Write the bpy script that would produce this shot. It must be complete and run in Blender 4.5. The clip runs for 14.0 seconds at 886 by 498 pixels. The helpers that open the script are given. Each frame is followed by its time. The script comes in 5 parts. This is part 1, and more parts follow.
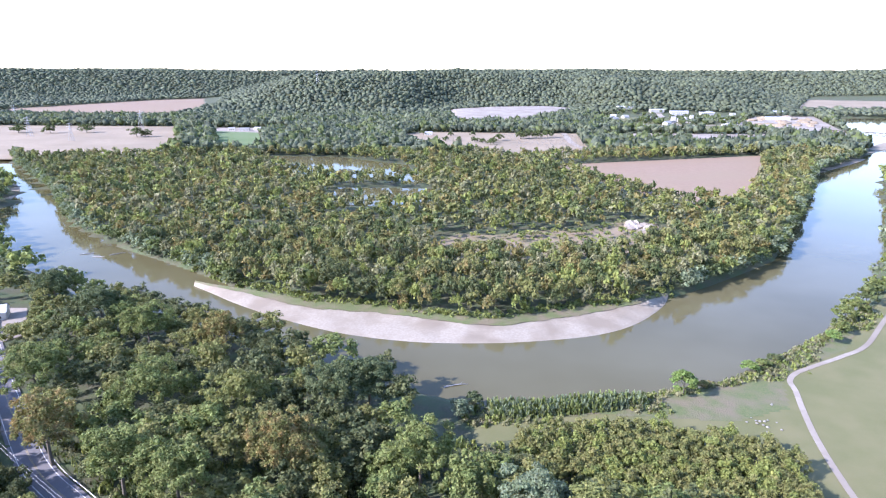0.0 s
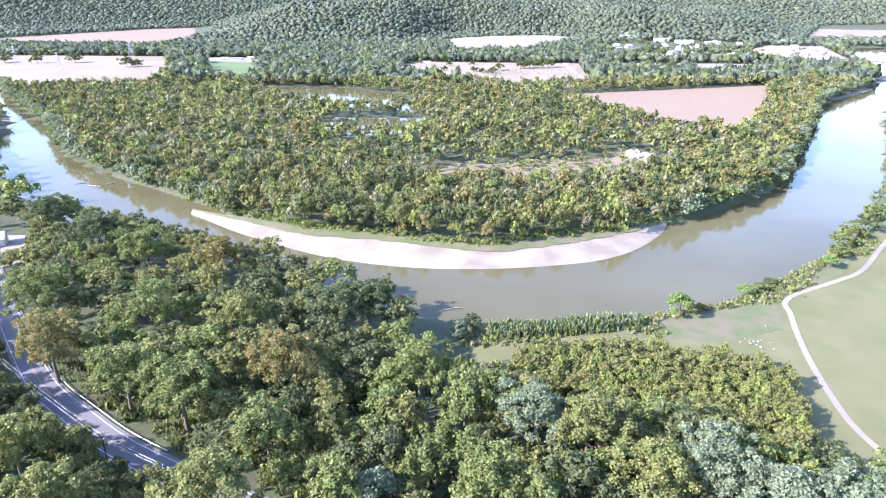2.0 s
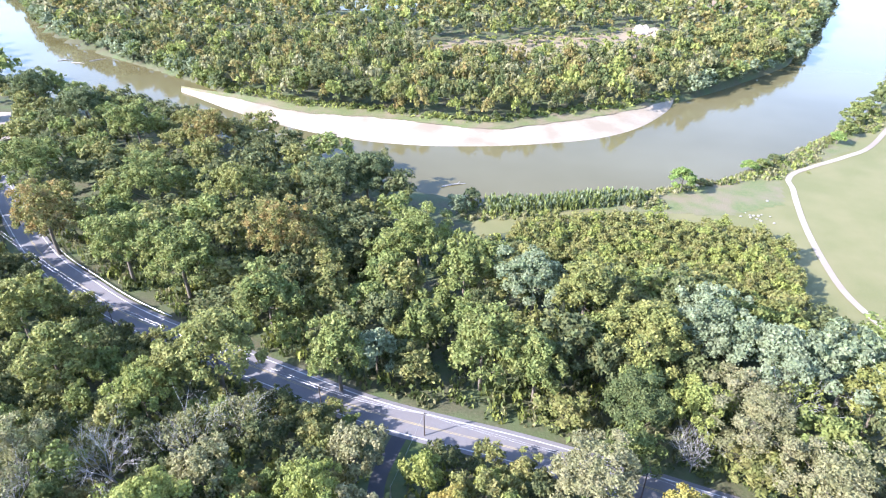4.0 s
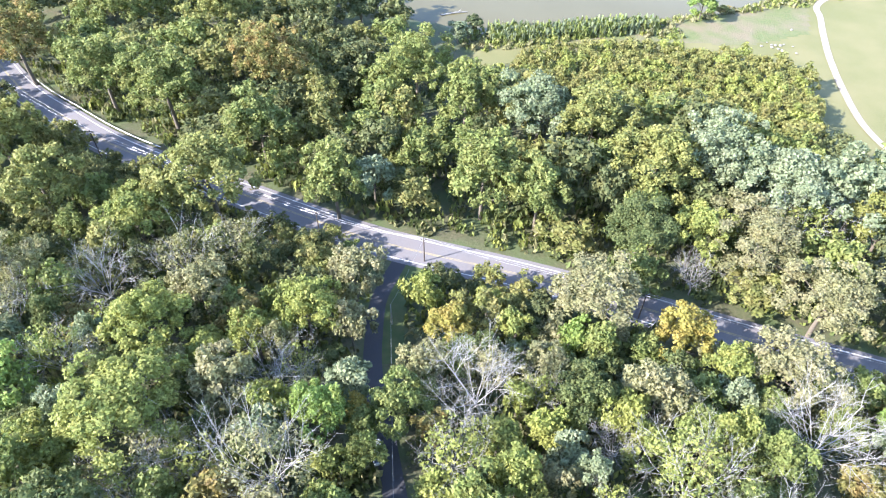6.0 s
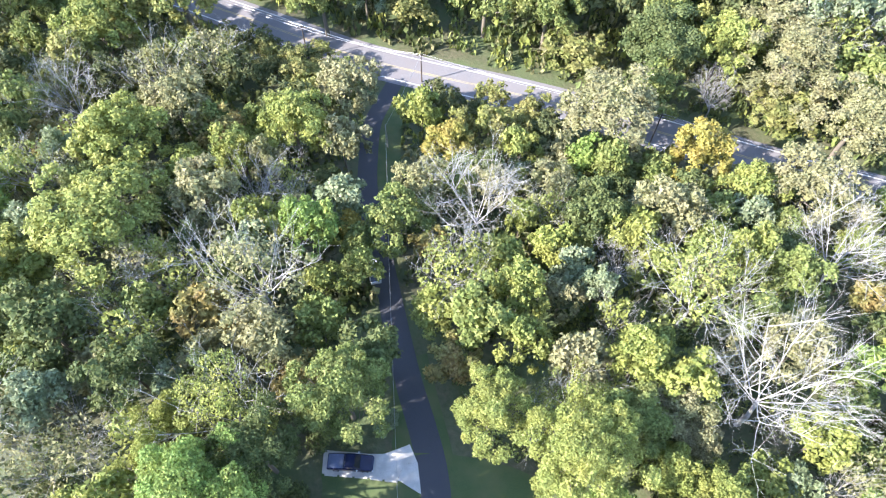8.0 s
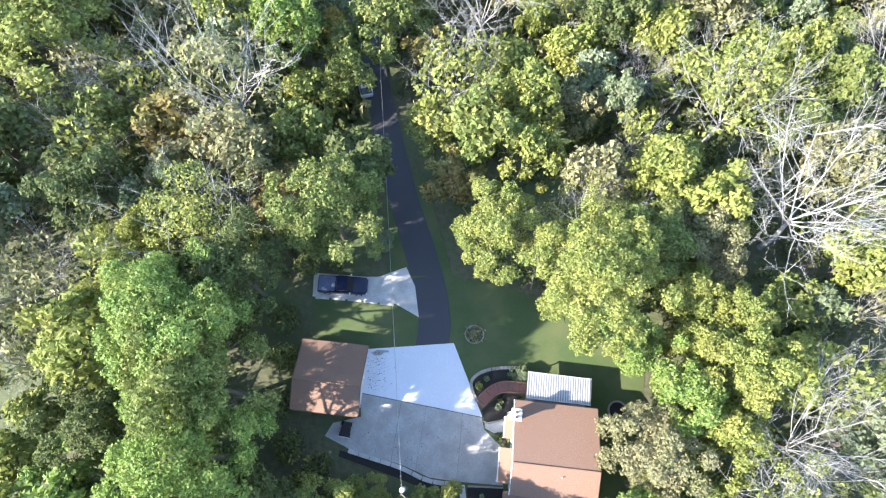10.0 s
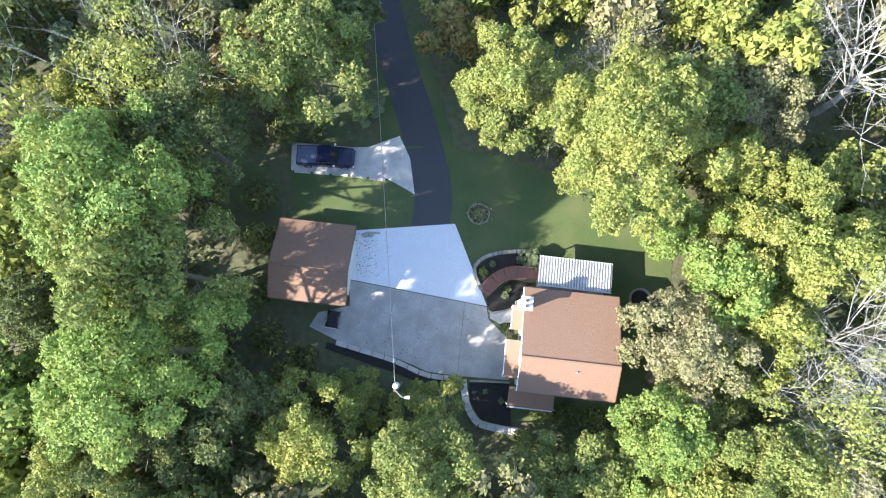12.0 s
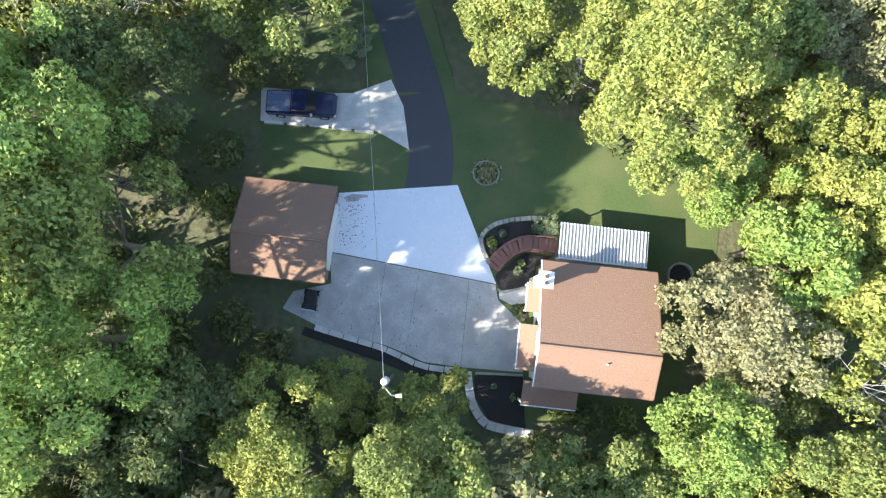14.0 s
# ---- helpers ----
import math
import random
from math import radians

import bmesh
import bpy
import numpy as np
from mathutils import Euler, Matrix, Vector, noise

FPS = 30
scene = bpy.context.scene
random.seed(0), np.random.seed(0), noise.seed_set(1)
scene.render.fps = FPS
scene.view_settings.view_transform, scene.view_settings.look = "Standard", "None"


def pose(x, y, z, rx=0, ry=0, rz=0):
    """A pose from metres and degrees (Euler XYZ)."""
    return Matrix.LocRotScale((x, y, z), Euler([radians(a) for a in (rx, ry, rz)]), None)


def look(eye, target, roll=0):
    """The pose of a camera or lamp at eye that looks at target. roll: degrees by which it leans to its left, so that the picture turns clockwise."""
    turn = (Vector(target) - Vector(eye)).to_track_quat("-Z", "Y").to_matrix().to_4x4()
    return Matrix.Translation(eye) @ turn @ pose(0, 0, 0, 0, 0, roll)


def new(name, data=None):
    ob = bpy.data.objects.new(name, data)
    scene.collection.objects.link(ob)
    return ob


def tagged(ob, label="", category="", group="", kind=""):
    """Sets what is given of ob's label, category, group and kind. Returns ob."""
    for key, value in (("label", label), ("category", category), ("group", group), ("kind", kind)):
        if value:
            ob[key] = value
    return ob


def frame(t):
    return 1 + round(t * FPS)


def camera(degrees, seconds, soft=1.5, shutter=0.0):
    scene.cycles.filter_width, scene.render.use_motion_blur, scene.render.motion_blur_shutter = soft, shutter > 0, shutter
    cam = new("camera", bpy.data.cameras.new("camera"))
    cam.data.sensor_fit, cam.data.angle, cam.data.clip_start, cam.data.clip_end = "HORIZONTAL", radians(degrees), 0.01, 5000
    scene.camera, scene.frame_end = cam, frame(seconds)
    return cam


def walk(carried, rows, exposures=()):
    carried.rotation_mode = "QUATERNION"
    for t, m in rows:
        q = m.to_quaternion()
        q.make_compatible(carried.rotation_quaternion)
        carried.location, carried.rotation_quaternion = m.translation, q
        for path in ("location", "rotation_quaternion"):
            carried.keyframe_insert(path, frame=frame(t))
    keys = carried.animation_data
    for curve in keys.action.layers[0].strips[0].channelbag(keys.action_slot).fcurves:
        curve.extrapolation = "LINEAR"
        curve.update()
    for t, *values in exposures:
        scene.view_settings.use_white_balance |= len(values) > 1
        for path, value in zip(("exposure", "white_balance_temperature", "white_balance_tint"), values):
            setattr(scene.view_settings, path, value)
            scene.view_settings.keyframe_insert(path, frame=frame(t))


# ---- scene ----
cam = camera(71.1, 14.0, soft=1.2)
METRES, EYE, TILT, LEAN, TURN = 60.3, 108.0, -16.0, 0.0, 0.0
ROWS = [
    (0.0, 0.0, 0.0, 0.0, -0.0, 0.0, 0.0),
    (0.5, -0.0002, 0.0041, -0.0189, -0.04, -1.27, 0.01),
    (1.0, -0.0006, 0.0089, -0.0392, -0.08, -2.65, 0.03),
    (1.5, -0.0007, 0.0143, -0.0608, -0.1, -4.18, 0.04),
    (2.0, -0.0006, 0.0201, -0.0849, -0.13, -5.9, 0.05),
    (4.5, -0.0018, 0.0595, -0.2411, -0.25, -18.98, 0.03),
    (5.0, -0.0024, 0.0699, -0.2799, -0.26, -22.24, 0.02),
    (5.5, -0.0041, 0.0807, -0.3194, -0.28, -25.53, -0.02),
    (6.0, -0.0039, 0.0917, -0.3576, -0.28, -28.9, -0.01),
    (6.5, -0.0037, 0.1026, -0.3953, -0.3, -32.26, -0.01),
    (7.0, -0.0025, 0.1131, -0.4332, -0.3, -35.6, -0.0),
    (7.5, -0.0026, 0.1238, -0.4707, -0.31, -38.97, -0.0),
    (8.0, -0.0019, 0.1348, -0.5085, -0.33, -42.34, -0.0),
    (8.5, -0.0014, 0.1457, -0.5458, -0.3, -45.79, -0.01),
    (9.0, -0.0007, 0.1568, -0.5819, -0.3, -49.25, -0.02),
    (11.5, 0.002, 0.2137, -0.7687, -0.18, -64.68, -0.0),
    (12.0, 0.0026, 0.2253, -0.807, -0.17, -66.05, 0.01),
    (12.5, 0.0027, 0.2372, -0.8459, -0.13, -67.22, 0.03),
    (13.0, 0.0028, 0.2493, -0.8855, -0.11, -67.77, 0.02),
    (13.5, 0.0028, 0.2613, -0.9248, -0.14, -67.77, 0.03),
    (14.0, 0.0028, 0.2722, -0.9618, -0.16, -67.73, 0.03),
]
EXPOSURES = [(0.0, 1.45, 5650, 28), (1.0, 1.73, 5650, 28), (2.0, 1.9, 5700, 27), (5.0, 2.15, 6150, 19), (7.5, 2.33, 6350, 17), (9.0, 2.28, 6450, 15), (11.5, 2.15, 6650, 12), (14.0, 2.12, 6900, 9)]
walk(cam, [(t, pose(0, 0, EYE, TILT, LEAN, TURN) @ pose(METRES * x, METRES * y, METRES * z, 90 + pitch, roll, yaw)) for t, x, y, z, yaw, pitch, roll in ROWS], EXPOSURES)

# ---- light ----
SUN_AZ, SUN_EL = 250.0, 31.5          # compass-like: degrees from +y, clockwise, towards the sun
sun_dir = Vector((math.sin(radians(SUN_AZ)) * math.cos(radians(SUN_EL)), math.cos(radians(SUN_AZ)) * math.cos(radians(SUN_EL)), math.sin(radians(SUN_EL))))
sun = new("sun", bpy.data.lights.new("sun", "SUN"))
sun.data.energy, sun.data.angle, sun.data.color = 3.9, radians(0.6), (1.0, 0.965, 0.9)
sun.matrix_world = look(sun_dir * 300, (0, 0, 0))
world = bpy.data.worlds.new("world")
scene.world = world
world.use_nodes = True
sky = world.node_tree.nodes.new("ShaderNodeTexSky")
sky.sky_type, sky.sun_disc = "NISHITA", False
sky.sun_elevation, sky.sun_rotation = radians(SUN_EL), radians(SUN_AZ)
sky.air_density, sky.dust_density, sky.ozone_density = 1.0, 0.3, 1.5
world.node_tree.links.new(sky.outputs[0], world.node_tree.nodes["Background"].inputs[0])
world.node_tree.nodes["Background"].inputs[1].default_value = 0.15


# ---- materials ----
def material(name):
    m = bpy.data.materials.new(name)
    m.use_nodes = True
    return m, m.node_tree.nodes, m.node_tree.links, m.node_tree.nodes["Principled BSDF"]


def mixed(nodes, links, fac, a, b):
    """A colour between a and b (tuples or sockets) by fac (a socket or number)."""
    n = nodes.new("ShaderNodeMix")
    n.data_type = "RGBA"
    for socket, value in ((n.inputs[0], fac), (n.inputs[6], a), (n.inputs[7], b)):
        if isinstance(value, tuple):
            socket.default_value = (*value, 1)
        elif isinstance(value, (int, float)):
            socket.default_value = value
        else:
            links.new(value, socket)
    return n.outputs[2]


def noise_at(nodes, links, scale, detail=4, low=0.35, high=0.65, source="Object"):
    tc = nodes.new("ShaderNodeTexCoord") if source == "Object" else nodes.new("ShaderNodeNewGeometry")
    n = nodes.new("ShaderNodeTexNoise")
    n.inputs["Scale"].default_value, n.inputs["Detail"].default_value = scale, detail
    links.new(tc.outputs["Object" if source == "Object" else "Position"], n.inputs["Vector"])
    r = nodes.new("ShaderNodeMapRange")
    r.inputs[1].default_value, r.inputs[2].default_value = low, high
    links.new(n.outputs[0], r.inputs[0])
    return r.outputs[0]


def surface(name, a, b, fine, coarse=None, c=None, rough=0.8, bump=0.3, metal=0.0, dist=0.02, source="Position"):
    """Two-scale varied surface: a to b by fine noise, towards c by coarse noise; scales are per metre."""
    m, nodes, links, bsdf = material(name)
    f = noise_at(nodes, links, fine, 5, 0.3, 0.7, source)
    col = mixed(nodes, links, f, a, b)
    if coarse:
        g = noise_at(nodes, links, coarse, 4, 0.4, 0.65, source)
        col = mixed(nodes, links, g, col, c or a)
    links.new(col, bsdf.inputs["Base Color"])
    bsdf.inputs["Roughness"].default_value, bsdf.inputs["Metallic"].default_value = rough, metal
    if bump:
        n = nodes.new("ShaderNodeBump")
        n.inputs["Strength"].default_value, n.inputs["Distance"].default_value = bump, dist
        links.new(f, n.inputs["Height"])
        links.new(n.outputs[0], bsdf.inputs["Normal"])
    return m


def foliage(name, a, b, c, stuff=False):
    """Leaves: a to b from tree to tree, speckled towards c leaf by leaf; some light passes through."""
    m, nodes, links, bsdf = material(name)
    geo, info = nodes.new("ShaderNodeNewGeometry"), nodes.new("ShaderNodeObjectInfo")
    if stuff:
        tree = noise_at(nodes, links, 0.09, 2, 0.3, 0.7, "Position")
    else:
        tree = info.outputs["Random"]
    col = mixed(nodes, links, tree, a, b)
    patch = noise_at(nodes, links, 0.35, 3, 0.42, 0.68, "Position")
    col = mixed(nodes, links, patch, col, c)
    bright = nodes.new("ShaderNodeMapRange")
    bright.inputs[3].default_value, bright.inputs[4].default_value = 0.66, 1.3
    links.new(geo.outputs["Random Per Island"], bright.inputs[0])
    hsv = nodes.new("ShaderNodeHueSaturation")
    links.new(col, hsv.inputs["Color"])
    links.new(bright.outputs[0], hsv.inputs["Value"])
    links.new(hsv.outputs[0], bsdf.inputs["Base Color"])
    bsdf.inputs["Roughness"].default_value = 0.65
    bsdf.inputs["Specular IOR Level"].default_value = 0.22
    tr, mx = nodes.new("ShaderNodeBsdfTranslucent"), nodes.new("ShaderNodeMixShader")
    links.new(hsv.outputs[0], tr.inputs[0])
    mx.inputs[0].default_value = 0.33
    links.new(bsdf.outputs[0], mx.inputs[1])
    links.new(tr.outputs[0], mx.inputs[2])
    links.new(mx.outputs[0], nodes["Material Output"].inputs[0])
    return m


LEAF_COLOURS = {
    "g": ((0.170, 0.215, 0.066), (0.205, 0.250, 0.074), (0.246, 0.268, 0.086)),
    "l": ((0.190, 0.285, 0.076), (0.220, 0.310, 0.080), (0.260, 0.318, 0.086)),
    "d": ((0.104, 0.140, 0.052), (0.134, 0.166, 0.058), (0.158, 0.178, 0.066)),
    "y": ((0.262, 0.300, 0.078), (0.226, 0.268, 0.080), (0.312, 0.320, 0.088)),
    "Y": ((0.340, 0.290, 0.070), (0.310, 0.290, 0.076), (0.370, 0.290, 0.080)),
    "b": ((0.232, 0.278, 0.156), (0.205, 0.252, 0.130), (0.270, 0.305, 0.180)),
    "o": ((0.235, 0.232, 0.080), (0.258, 0.236, 0.080), (0.305, 0.222, 0.085)),
    "t": ((0.262, 0.256, 0.126), (0.236, 0.244, 0.106), (0.300, 0.276, 0.150)),
}
LEAF = {k: foliage("leaves_" + n, *LEAF_COLOURS[k]) for k, n in dict(g="green", l="light", d="deep", y="olive", Y="yellow", b="silver", o="rust", t="tan").items()}
RIVERSIDE = [foliage("riverside_olive", (0.190, 0.210, 0.068), (0.230, 0.242, 0.076), (0.272, 0.248, 0.090), stuff=True), foliage("riverside_deep", (0.106, 0.132, 0.056), (0.136, 0.158, 0.062), (0.170, 0.172, 0.068), stuff=True)]
LEAF_RIVERSIDE = dict(g=foliage("leaves_riverside_green", (0.172, 0.215, 0.068), (0.210, 0.250, 0.074), (0.245, 0.255, 0.084)), d=foliage("leaves_riverside_deep", (0.106, 0.142, 0.064), (0.134, 0.166, 0.068), (0.160, 0.178, 0.074)),
                      y=foliage("leaves_riverside_olive", (0.245, 0.262, 0.078), (0.215, 0.238, 0.076), (0.280, 0.270, 0.088)), o=foliage("leaves_riverside_rust", (0.215, 0.226, 0.072), (0.235, 0.232, 0.074), (0.315, 0.215, 0.080)))
# far woods: aerial haze put into the leaf colours, greyer and bluer
HAZED = [foliage("haze_greyed_woods", (0.128, 0.158, 0.090), (0.158, 0.184, 0.104), (0.176, 0.190, 0.110), stuff=True), foliage("haze_greyed_dark_woods", (0.100, 0.128, 0.086), (0.122, 0.148, 0.096), (0.142, 0.156, 0.096), stuff=True)]
WOODS = [foliage("woods_" + n, *LEAF_COLOURS[k], stuff=True) for k, n in dict(g="green", d="deep", y="olive", b="silver", o="rust", t="tan").items()]
bark = surface("bark", (0.11, 0.09, 0.065), (0.2, 0.17, 0.13), 9, 1.2, (0.15, 0.13, 0.1), bump=0.5)
pale_bark = surface("pale_bark", (0.33, 0.32, 0.30), (0.45, 0.44, 0.42), 5, 0.9, (0.26, 0.245, 0.22), bump=0.3)
forest_floor = surface("forest_floor", (0.06, 0.07, 0.03), (0.12, 0.105, 0.06), 1.6, 0.11, (0.08, 0.11, 0.04), bump=0.6, dist=0.1)
lawn_grass = surface("lawn_grass", (0.045, 0.078, 0.021), (0.070, 0.101, 0.029), 9, 0.28, (0.090, 0.105, 0.037), bump=0.25, dist=0.03)
meadow_grass = surface("meadow_grass", (0.132, 0.136, 0.050), (0.166, 0.162, 0.061), 2.5, 0.05, (0.186, 0.172, 0.074), bump=0.5, dist=0.05)
wild_grass = surface("wild_grass", (0.101, 0.133, 0.043), (0.156, 0.164, 0.066), 1.5, 0.12, (0.187, 0.156, 0.094), bump=0.7, dist=0.15)
dry_grass = surface("dry_grass", (0.19, 0.165, 0.085), (0.26, 0.215, 0.12), 0.5, 0.05, (0.29, 0.22, 0.14), bump=0.5, dist=0.15)
sand = surface("sand", (0.312, 0.265, 0.200), (0.395, 0.343, 0.265), 0.8, 0.06, (0.260, 0.213, 0.153), bump=0.4, dist=0.05)
soil = surface("bare_soil", (0.262, 0.178, 0.112), (0.312, 0.215, 0.138), 0.2, 0.012, (0.280, 0.202, 0.122), bump=0.3, dist=0.1)
stubble = surface("stubble", (0.303, 0.234, 0.152), (0.360, 0.281, 0.185), 0.15, 0.01, (0.270, 0.211, 0.133), bump=0.3, dist=0.1)
gravel = surface("pale_gravel", (0.320, 0.272, 0.218), (0.400, 0.345, 0.280), 0.4, 0.03, (0.265, 0.220, 0.172), bump=0.4, dist=0.1)
asphalt_old = surface("worn_asphalt", (0.15, 0.145, 0.148), (0.205, 0.195, 0.2), 4, 0.35, (0.18, 0.165, 0.165), bump=0.2)
asphalt_new = surface("dark_asphalt", (0.035, 0.036, 0.042), (0.06, 0.06, 0.068), 10, 0.6, (0.05, 0.05, 0.056), rough=0.7, bump=0.2)
paint_white = surface("road_paint", (0.62, 0.61, 0.58), (0.8, 0.79, 0.76), 3, 0.5, (0.55, 0.53, 0.5), bump=0.0)
concrete_new = surface("new_concrete", (0.60, 0.62, 0.66), (0.69, 0.71, 0.75), 5, 0.5, (0.63, 0.65, 0.69), bump=0.08)
concrete_old = surface("aged_concrete", (0.33, 0.32, 0.30), (0.43, 0.42, 0.40), 6, 0.55, (0.30, 0.29, 0.27), bump=0.15)
concrete_pale = surface("pale_concrete", (0.46, 0.44, 0.41), (0.56, 0.54, 0.50), 6, 0.8, (0.40, 0.38, 0.35), bump=0.2)
shingles = surface("brown_shingles", (0.20, 0.115, 0.075), (0.27, 0.165, 0.115), 9, 0.7, (0.235, 0.14, 0.095), bump=0.4)
mulch = surface("dark_mulch", (0.012, 0.011, 0.01), (0.035, 0.03, 0.026), 14, 1.5, (0.02, 0.018, 0.016), bump=0.9, dist=0.05)
stone = surface("pale_stone", (0.27, 0.25, 0.21), (0.38, 0.355, 0.31), 5, 1.0, (0.23, 0.21, 0.18), bump=0.4)
deck_wood = surface("red_stained_wood", (0.19, 0.085, 0.065), (0.26, 0.12, 0.09), 8, 1.2, (0.22, 0.11, 0.085), bump=0.2)
white_paint = surface("white_paint", (0.74, 0.74, 0.72), (0.82, 0.82, 0.8), 3, 0.4, (0.70, 0.69, 0.66), rough=0.5, bump=0.05)
white_metal = surface("white_metal", (0.60, 0.61, 0.63), (0.68, 0.69, 0.7), 4, 0.6, (0.54, 0.55, 0.56), rough=0.35, bump=0.0)
brown_metal = surface("brown_metal", (0.12, 0.075, 0.05), (0.16, 0.1, 0.07), 4, 0.6, (0.13, 0.08, 0.06), rough=0.45, bump=0.0)
brick_wall = surface("brown_brick", (0.26, 0.14, 0.10), (0.34, 0.20, 0.15), 12, 0.8, (0.30, 0.17, 0.13), bump=0.4)
siding = surface("cream_siding", (0.60, 0.57, 0.50), (0.68, 0.65, 0.58), 3, 0.5, (0.56, 0.53, 0.46), bump=0.1)
dark_wood = surface("creosoted_wood", (0.06, 0.045, 0.035), (0.11, 0.085, 0.065), 9, 1.0, (0.08, 0.06, 0.05), bump=0.3)
grey_metal = surface("galvanised_steel", (0.42, 0.43, 0.44), (0.52, 0.53, 0.54), 3, 0.5, (0.38, 0.38, 0.39), rough=0.45, metal=0.6, bump=0.0)
rubber = surface("black_rubber", (0.015, 0.015, 0.016), (0.03, 0.03, 0.032), 12, 2, (0.02, 0.02, 0.02), bump=0.1)
navy_paint = surface("navy_car_paint", (0.012, 0.016, 0.045), (0.018, 0.024, 0.06), 2, 0.5, (0.014, 0.018, 0.05), rough=0.2, bump=0.0)
silver_paint = surface("white_car_paint", (0.7, 0.71, 0.73), (0.76, 0.77, 0.79), 2, 0.5, (0.7, 0.71, 0.73), rough=0.2, bump=0.0)
glass_dark, _n, _l, _b = material("tinted_glass")
_b.inputs["Base Color"].default_value, _b.inputs["Roughness"].default_value = (0.02, 0.025, 0.03, 1), 0.05
water_mat, _n, _l, _b = material("river_water")
_b.inputs["IOR"].default_value = 1.33
_b.inputs["Roughness"].default_value = 0.06
_l.new(mixed(_n, _l, noise_at(_n, _l, 0.012, 3, 0.35, 0.65, "Position"), (0.115, 0.100, 0.044), (0.145, 0.130, 0.068)), _b.inputs["Base Color"])
_bump = _n.new("ShaderNodeBump")
_bump.inputs["Strength"].default_value, _bump.inputs["Distance"].default_value = 0.12, 0.06
_l.new(noise_at(_n, _l, 0.7, 3, 0.2, 0.8, "Position"), _bump.inputs["Height"])
_l.new(_bump.outputs[0], _b.inputs["Normal"])

# ---- lie of the land ----
WATER, FLAT = -22.0, -18.5
ROAD = [(-330, 420), (-250, 315), (-205, 258), (-178, 226), (-137, 179), (-113, 159), (-87, 141), (-40, 117), (-15, 105), (18, 94), (39, 86), (68, 74), (110, 58), (160, 40), (260, 5)]
NEAR_BANK = [(-1900, 1500), (-1000, 1050), (-620, 830), (-553, 768), (-486, 703), (-450, 640), (-430, 580), (-361, 488), (-297, 412), (-248, 376), (-202, 332), (-147, 318), (-98, 285),
             (-55, 258), (-20, 237), (15, 221), (39, 220), (73, 227), (93, 232), (122, 241), (165, 271), (200, 298), (247, 336), (361, 488), (572, 804), (720, 960), (900, 1150), (1010, 1300), (1350, 1800)]
FAR_BANK = [(-2100, 1750), (-1200, 1330), (-765, 1076), (-580, 852), (-423, 669), (-323, 527), (-256, 463), (-204, 425), (-148, 382), (-126, 361), (-79, 333), (-43, 327), (-7, 312), (26, 304), (54, 316),
            (100, 328), (128, 343), (141, 350), (170, 370), (216, 406), (238, 425), (299, 517), (400, 669), (483, 804), (540, 862), (628, 946), (735, 1060), (800, 1200), (900, 1400), (1150, 1850)]


def smooth(t):
    t = np.clip(t, 0, 1)
    return t * t * (3 - 2 * t)


def inside(poly, x, y):
    """Whether the points lie in the polygon."""
    x, y = np.asarray(x, float), np.asarray(y, float)
    res = np.zeros(x.shape, bool)
    for (x0, y0), (x1, y1) in zip(poly, [*poly[1:], poly[0]]):
        if y0 != y1:
            res ^= ((y0 > y) != (y1 > y)) & (x < (x1 - x0) * (y - y0) / (y1 - y0) + x0)
    return res


def away(line, x, y, closed=False):
    """Distance of the points from a polyline."""
    x, y = np.asarray(x, float), np.asarray(y, float)
    res = np.full(x.shape, 1e9)
    for (x0, y0), (x1, y1) in zip(line, [*line[1:], line[0]] if closed else line[1:]):
        dx, dy = x1 - x0, y1 - y0
        s = np.clip(((x - x0) * dx + (y - y0) * dy) / (dx * dx + dy * dy), 0, 1)
        res = np.minimum(res, np.hypot(x - x0 - s * dx, y - y0 - s * dy))
    return res


def bent(line, step):
    """A smooth curve through the points of a line, a point every step metres."""
    p = np.array([line[0], *line, line[-1]], float)
    p[0], p[-1] = 2 * p[1] - p[2], 2 * p[-2] - p[-3]
    out = []
    for a, b, c, d in zip(p, p[1:], p[2:], p[3:]):
        n = max(1, int(np.hypot(*(c - b)) / step))
        for i in range(n):
            t = i / n
            out.append(tuple(0.5 * (2 * b + (c - a) * t + (2 * a - 5 * b + 4 * c - d) * t * t + (3 * b - a - 3 * c + d) * t ** 3)))
    return [*out, tuple(p[-2])]


CHANNEL = NEAR_BANK + FAR_BANK[::-1]
_rx, _ry = zip(*ROAD)


def road_y(x):
    return np.interp(x, _rx, _ry)


